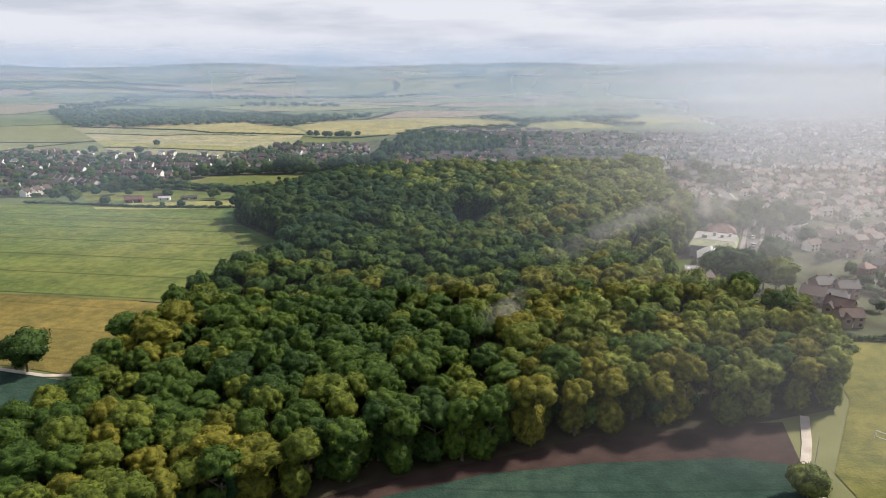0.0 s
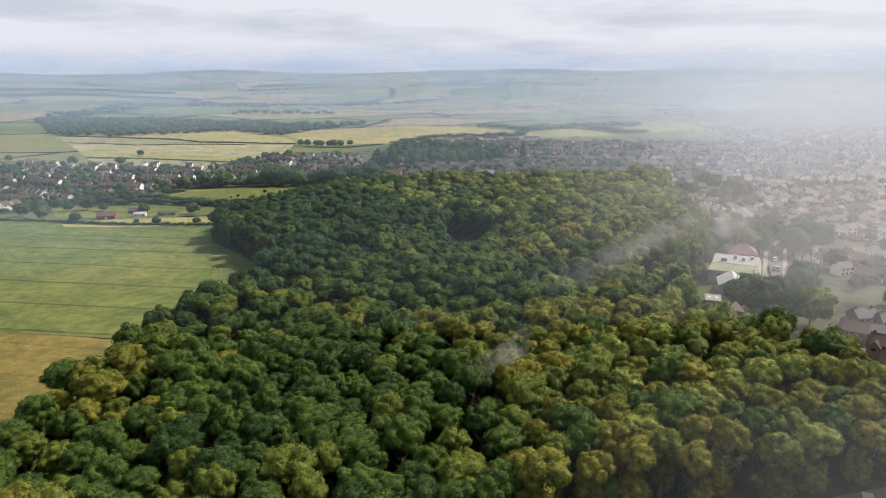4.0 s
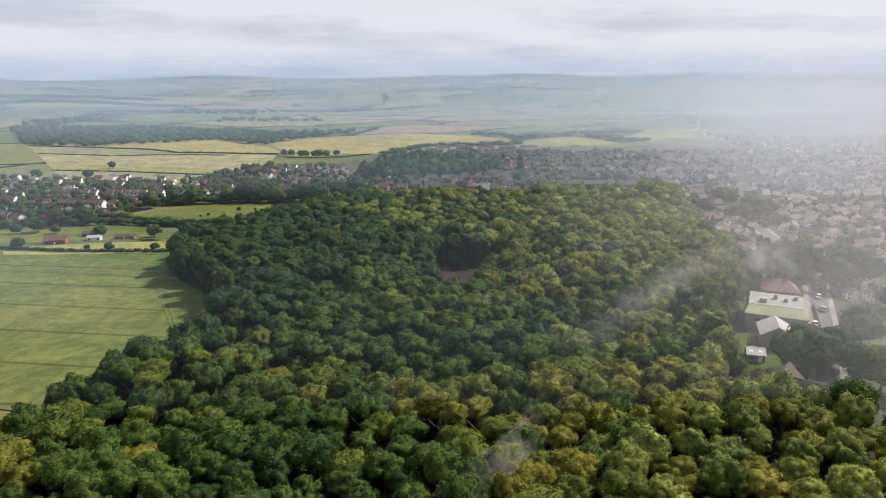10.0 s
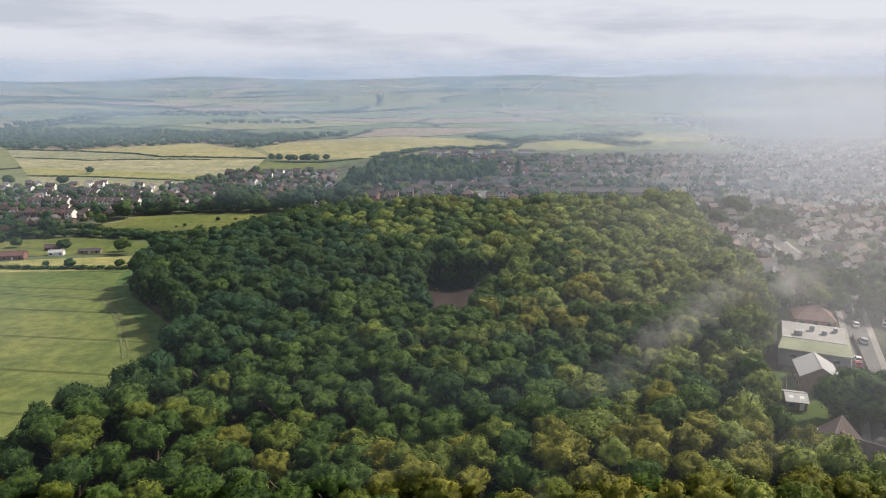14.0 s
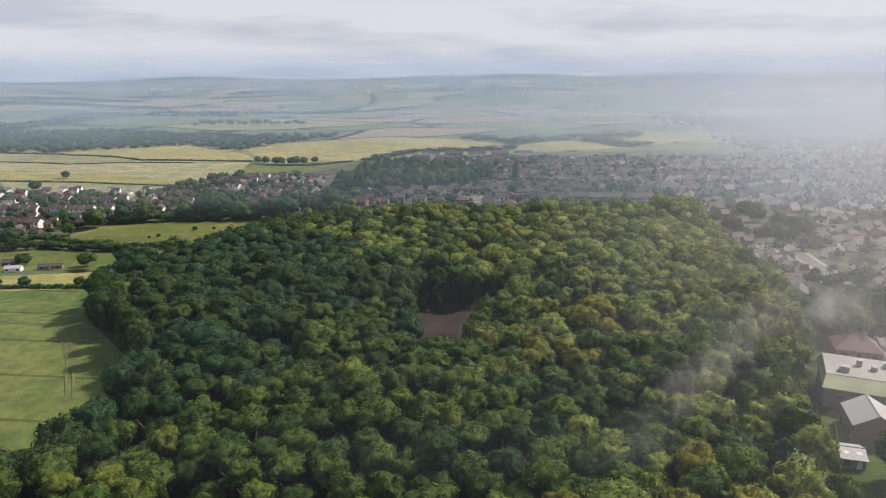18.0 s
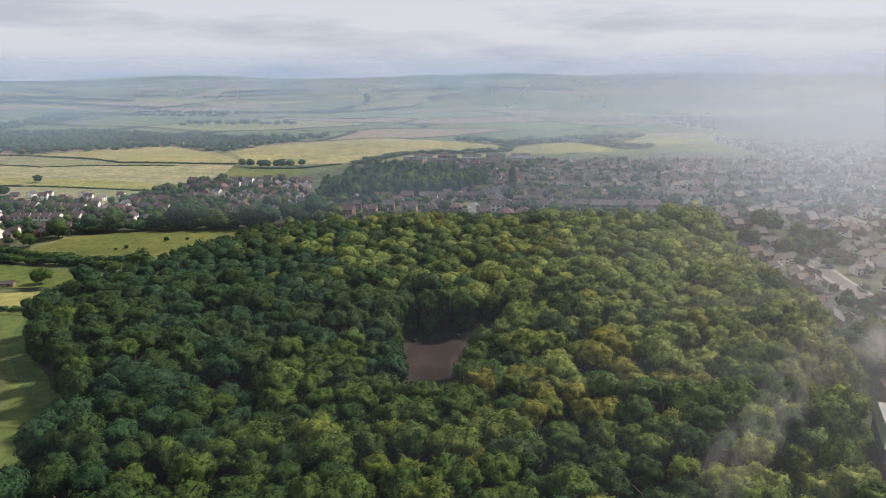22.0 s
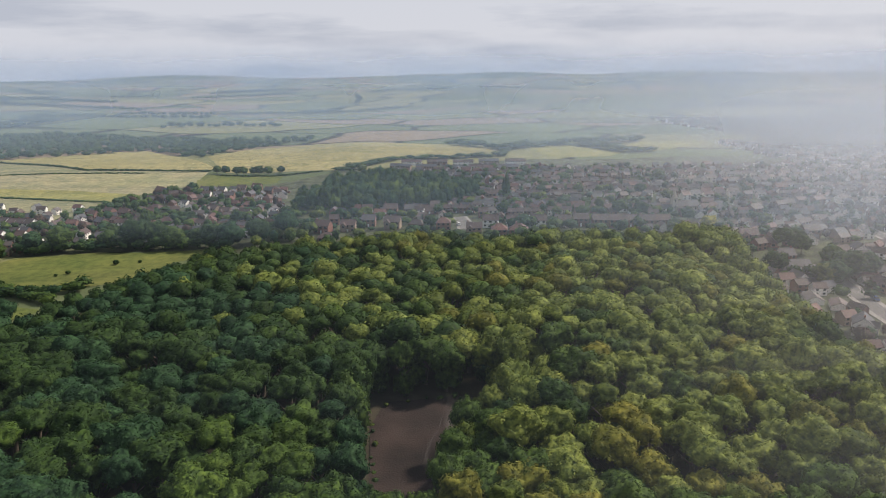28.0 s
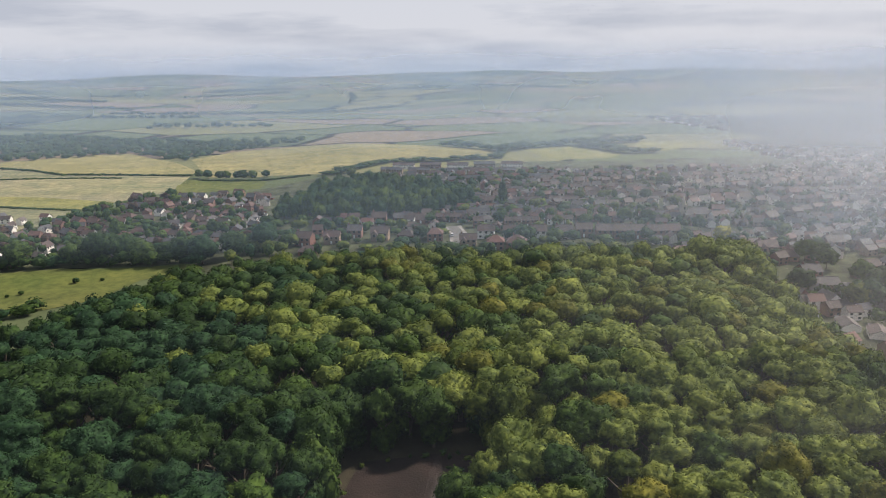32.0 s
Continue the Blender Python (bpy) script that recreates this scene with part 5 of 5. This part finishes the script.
for a, b, mt, lab in (((86, 226), (88, 238), TIMBER, "weathered timber garden fence"), ((90, 243), (100, 262), TIMBER, "weathered timber yard fence"), ((120, 258), (133, 288), TIMBER, "timber fence beside the road")):
    f = thing("fence", lab, "fence")
    pts = dense_line([a, b], 2.0)
    for (px, py), (qx, qy) in zip(pts, pts[1:]):
        bm = bmesh.new()
        box(bm, 0, math.hypot(qx - px, qy - py) - 0.12, -0.03, 0.03, 0.05, 1.7)
        pan = part("panel", bm, mt, f)
        pan.matrix_basis = pose(px, py, ground_z(px, py), 0, 0, math.degrees(math.atan2(qy - py, qx - px)))
        bm = bmesh.new()
        box(bm, -0.06, 0.06, -0.06, 0.06, -0.3, 1.85)
        post = part("post", bm, mt, f)
        post.location = (px - 0.06, py, ground_z(px, py))

# ---- church ----
church = thing("church", "pale stone church with a square tower and spire", "church")
bm = bmesh.new()
gable_shell(bm, 22, 9, 6, 10.5)
part("nave", bm, STONE, church)
bm = bmesh.new()
roof_slopes(bm, 22, 9, 6, 10.5)
part("nave_roof", bm, TILE_GREY, church)
bm = bmesh.new()
box(bm, -14, -9, -2.5, 2.5, -1, 14)
for cx in (-14, -9):
    for cy in (-2.5, 2.5):
        box(bm, cx - 0.4, cx + 0.4, cy - 0.4, cy + 0.4, 14, 16)
part("tower", bm, STONE, church)
bm = bmesh.new()
ring = [(-11.5 + 2.3 * math.cos(i * math.pi / 4), 2.3 * math.sin(i * math.pi / 4), 14) for i in range(8)]
for a, b in zip(ring, ring[1:] + ring[:1]):
    fill(bm, a, b, (-11.5, 0, 22))
part("spire", bm, STONE, church)
for i in range(4):
    w = part("window", window_bm(1.2, 3.0), [STONE, GLASS], church)
    w.location = (-6 + i * 4.6, -4.5, 2)
for z in (4, 10):
    w = part("window", window_bm(1.1, 2.2), [STONE, GLASS], church)
    w.location = (-11.5, -2.5, z)
church.matrix_basis = stand(CHURCH[0][0] + 6, CHURCH[0][1] + 2, 0.15, 0.62)


# ---- cars ----
def make_car(paint, label):
    c = thing("car", label, "car", "parked cars")
    bm = bmesh.new()
    prof = [(-2.1, 0.3), (2.1, 0.3), (2.1, 0.75), (1.2, 0.9), (-1.9, 0.95), (-2.1, 0.7)]
    for s in (-0.85, 0.85):
        fill(bm, *[(px, s, pz) for px, pz in (prof if s < 0 else prof[::-1])])
    for (ax, az), (bx, bz) in zip(prof, prof[1:] + prof[:1]):
        fill(bm, (ax, -0.85, az), (ax, 0.85, az), (bx, 0.85, bz), (bx, -0.85, bz))
    box(bm, -1.3, 0.2, -0.62, 0.62, 1.38, 1.45)
    bmesh.ops.recalc_face_normals(bm, faces=bm.faces[:])
    part("body", bm, paint, c)
    bm = bmesh.new()
    lo, hi = [(-1.85, -0.8), (1.1, -0.8), (1.1, 0.8), (-1.85, 0.8)], [(-1.35, -0.63), (0.25, -0.63), (0.25, 0.63), (-1.35, 0.63)]
    for i in range(4):
        j = (i + 1) % 4
        fill(bm, (*lo[i], 0.9), (*lo[j], 0.9), (*hi[j], 1.39), (*hi[i], 1.39))
    part("windows", bm, GLASS, c)
    for wx in (-1.3, 1.3):
        for wy in (-0.8, 0.8):
            bm = bmesh.new()
            bmesh.ops.create_cone(bm, cap_ends=True, segments=12, radius1=0.33, radius2=0.33, depth=0.22, matrix=Matrix.Rotation(math.pi / 2, 4, "X"))
            w = part("wheel", bm, RUBBER, c)
            w.location = (wx, wy, 0.33)
            bm = bmesh.new()
            bmesh.ops.create_cone(bm, cap_ends=True, segments=8, radius1=0.2, radius2=0.2, depth=0.24, matrix=Matrix.Rotation(math.pi / 2, 4, "X"))
            part("rim", bm, SHEET, w, "grey metal wheel rim")
    return c


CAR_KINDS = [make_car(p, lab) for p, lab in zip(CAR_PAINTS, ("white parked car beside the road", "silver parked car beside the road", "black parked car beside the road", "red parked car beside the road", "dark blue parked car beside the road"))]
car_spots = [(x, y, 1.1) for x, y in CARS]
for i, (ax, ay) in enumerate(dense_line(MAIN_ROAD, 13)):
    if i % 2 and ay > 320:
        car_spots.append((ax + 3.2, ay, 1.35))
car_spots += [(45.5, 540, 1.5), (39.5, 552, 1.6), (-124, 592, 1.0), (-117, 601, 0.9), (-166, 574, 0.1)]
for i, (x, y, turn) in enumerate(car_spots):
    m = stand(x, y, turn, 1.0, 0.42)
    if i < 5:
        CAR_KINDS[i].matrix_basis = m
    else:
        copy_thing(CAR_KINDS[(0, 1, 0, 2, 3, 1, 4)[i % 7]], m)

# ---- goal and pole on the playing field ----
goal = thing("football_goal", "white football goal frame on mown grass", "goal")
for nm, a, b in (("post", (-1.8, 0, 0), (-1.8, 0, 2)), ("post", (1.8, 0, 0), (1.8, 0, 2)), ("crossbar", (-1.8, 0, 2), (1.8, 0, 2)), ("base_bar", (-1.8, 1.2, 0.06), (1.8, 1.2, 0.06)), ("stay", (-1.8, 0, 2), (-1.8, 1.2, 0)), ("stay", (1.8, 0, 2), (1.8, 1.2, 0))):
    bm = bmesh.new()
    va, vb = Vector(a), Vector(b)
    q = (vb - va).to_track_quat("Z", "Y").to_matrix().to_4x4()
    bmesh.ops.create_cone(bm, cap_ends=True, segments=8, radius1=0.07, radius2=0.07, depth=(vb - va).length, matrix=Matrix.Translation((va + vb) / 2) @ q)
    part(nm, bm, WHITE, goal)
goal.matrix_basis = stand(94.8, 130, -0.9, 1.0, 0.15)
pole = thing("lamp_post", "slim grey pole beside the footpath", "pole")
bm = bmesh.new()
bmesh.ops.create_cone(bm, cap_ends=True, segments=8, radius1=0.09, radius2=0.06, depth=7, matrix=Matrix.Translation((0, 0, 3.5)))
part("shaft", bm, SHEET, pole)
pole.matrix_basis = stand(76.5, 123, 0)

# ---- mist ----
def veil(name, points, z_top, material, label):
    """A thin hanging sheet of mist along a line over the land."""
    bm, pts = bmesh.new(), dense_line(points, 60)
    lo = [bm.verts.new((x, y, ground_z(x, y) - 1)) for x, y in pts]
    hi = [bm.verts.new((x, y, z_top)) for x, y in pts]
    for i in range(len(pts) - 1):
        bm.faces.new((lo[i], lo[i + 1], hi[i + 1], hi[i]))
    return tagged(part(name, bm, material), label, "mist", kind="stuff")


# Haze and sun glare are put into the sheets' tints, bluer far off.
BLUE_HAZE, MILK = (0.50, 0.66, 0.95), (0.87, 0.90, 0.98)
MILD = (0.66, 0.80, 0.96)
# Thin mist lies on the treetops, thicker along the lane.
for y, dense in ((200, 0.014), (230, 0.012), (260, 0.010), (290, 0.008), (320, 0.009), (350, 0.006), (385, 0.006), (420, 0.006), (455, 0.008)):
    thin = mist_material("wood_mist", dense, -90, 130, 0.8, 4, 18, 28, 52, 0.012, MILD, right=2.6)
    veil("mist_bank", [(-220, y + 10), (600, y - 14)], 54, thin, "thin mist lying on the treetops")
for y, dense in ((210, 0.16), (250, 0.15), (290, 0.13), (330, 0.09), (375, 0.09)):
    low = mist_material("lane_mist", dense, 25, 175, 0.0, 2, 12, 34, 54, 0.012, (0.96, 0.93, 0.94))
    veil("mist_bank", [(20, y), (700, y - 30)], 56, low, "thin pale mist lying along the lane")
MA = mist_material("field_mist", 0.12, 6, 105, 0.0, 4, 18, 34, 52, 0.012, MILK)
ME = mist_material("low_mist", 0.34, -60, 360, 0.42, 0, 30, 50, 95, tint=(0.62, 0.78, 1.0))
MT = mist_material("town_mist", 0.21, 70, 300, 0.10, 0, 30, 60, 105, 0.006, (0.92, 0.92, 0.97))
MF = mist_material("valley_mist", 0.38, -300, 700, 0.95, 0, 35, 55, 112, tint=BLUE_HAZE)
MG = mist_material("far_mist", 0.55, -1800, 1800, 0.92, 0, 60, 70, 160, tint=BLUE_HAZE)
MH = mist_material("meadow_mist", 0.12, -150, -60, 1.0, 0, 30, 50, 66, 0.01, (0.60, 0.76, 0.97), right=0.0)
veil("mist_bank", [(-600, 300), (-60, 262)], 66, MH, "thin bluish mist over the wheat")
veil("mist_bank", [(0, 112), (420, 90)], 56, MA, "thin drifting mist beside the wood")
for y in (400, 480, 570, 660):
    veil("mist_bank", [(60, y), (800, y - 50)], 112, MT, "pale sunlit mist over the town")
veil("mist_bank", [(-900, 545), (-40, 500), (120, 492), (800, 470)], 95, mist_material("village_mist", 0.14, -40, 200, 0.8, 0, 20, 54, 90, 0.01, (0.62, 0.80, 1.0), right=1.7), "thin low mist in front of the village")
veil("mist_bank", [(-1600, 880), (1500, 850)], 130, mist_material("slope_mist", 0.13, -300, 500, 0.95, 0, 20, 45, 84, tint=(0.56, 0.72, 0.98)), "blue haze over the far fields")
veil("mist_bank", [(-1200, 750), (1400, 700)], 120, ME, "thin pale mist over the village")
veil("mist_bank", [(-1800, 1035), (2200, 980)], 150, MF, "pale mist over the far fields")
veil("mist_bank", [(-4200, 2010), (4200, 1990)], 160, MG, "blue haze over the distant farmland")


def wisp(points, z0, z1, label, lean=3.0):
    """A wisp as four soft curtains that lean with the drift."""
    pts = dense_line(points, 3)
    bm = bmesh.new()
    fade = bm.loops.layers.uv.new("fade")
    for tilt, shift in ((-lean, 0), (lean, 0), (-lean * 0.4, 2.2), (lean * 0.5, -2.2)):
        grid = []
        for i, (x, y) in enumerate(pts):
            u = i / (len(pts) - 1)
            sway = 3.0 * noise.noise(Vector((x / 12, y / 12, tilt)))
            g = ground_z(x, y)
            grid.append([(bm.verts.new((x + sway + shift + tilt * (v - 0.4), y + sway - shift - tilt * (v - 0.4), g + z0 + (z1 - z0) * v)), (u, v)) for v in (0, 0.25, 0.5, 0.75, 1)])
        for a, b2 in zip(grid, grid[1:]):
            for j in range(4):
                corner = (a[j], b2[j], b2[j + 1], a[j + 1])
                f = bm.faces.new([c[0] for c in corner])
                f.smooth = True
                for lp, c in zip(f.loops, corner):
                    lp[fade].uv = c[1]
    return tagged(part("mist_wisp", bm, WISP), label, "mist", kind="stuff")


wisp([(34, 226), (47, 234), (61, 251), (72, 262), (80, 270), (90, 281), (102, 295), (110, 306)], 13, 24, "pale wisp of mist rising from the wood edge", 3.0)
wisp([(100, 290), (110, 303), (118, 298), (130, 304), (140, 322)], 8, 21, "pale wisp of mist beside the lane", 4.0)
wisp([(19, 312), (23, 326), (26, 342)], 3, 9, "faint wisp of mist rising from the clearing", 2.0)
wisp([(8, 170), (17, 182), (28, 200)], 12, 18, "faint wisp of mist over the treetops", 3.0)
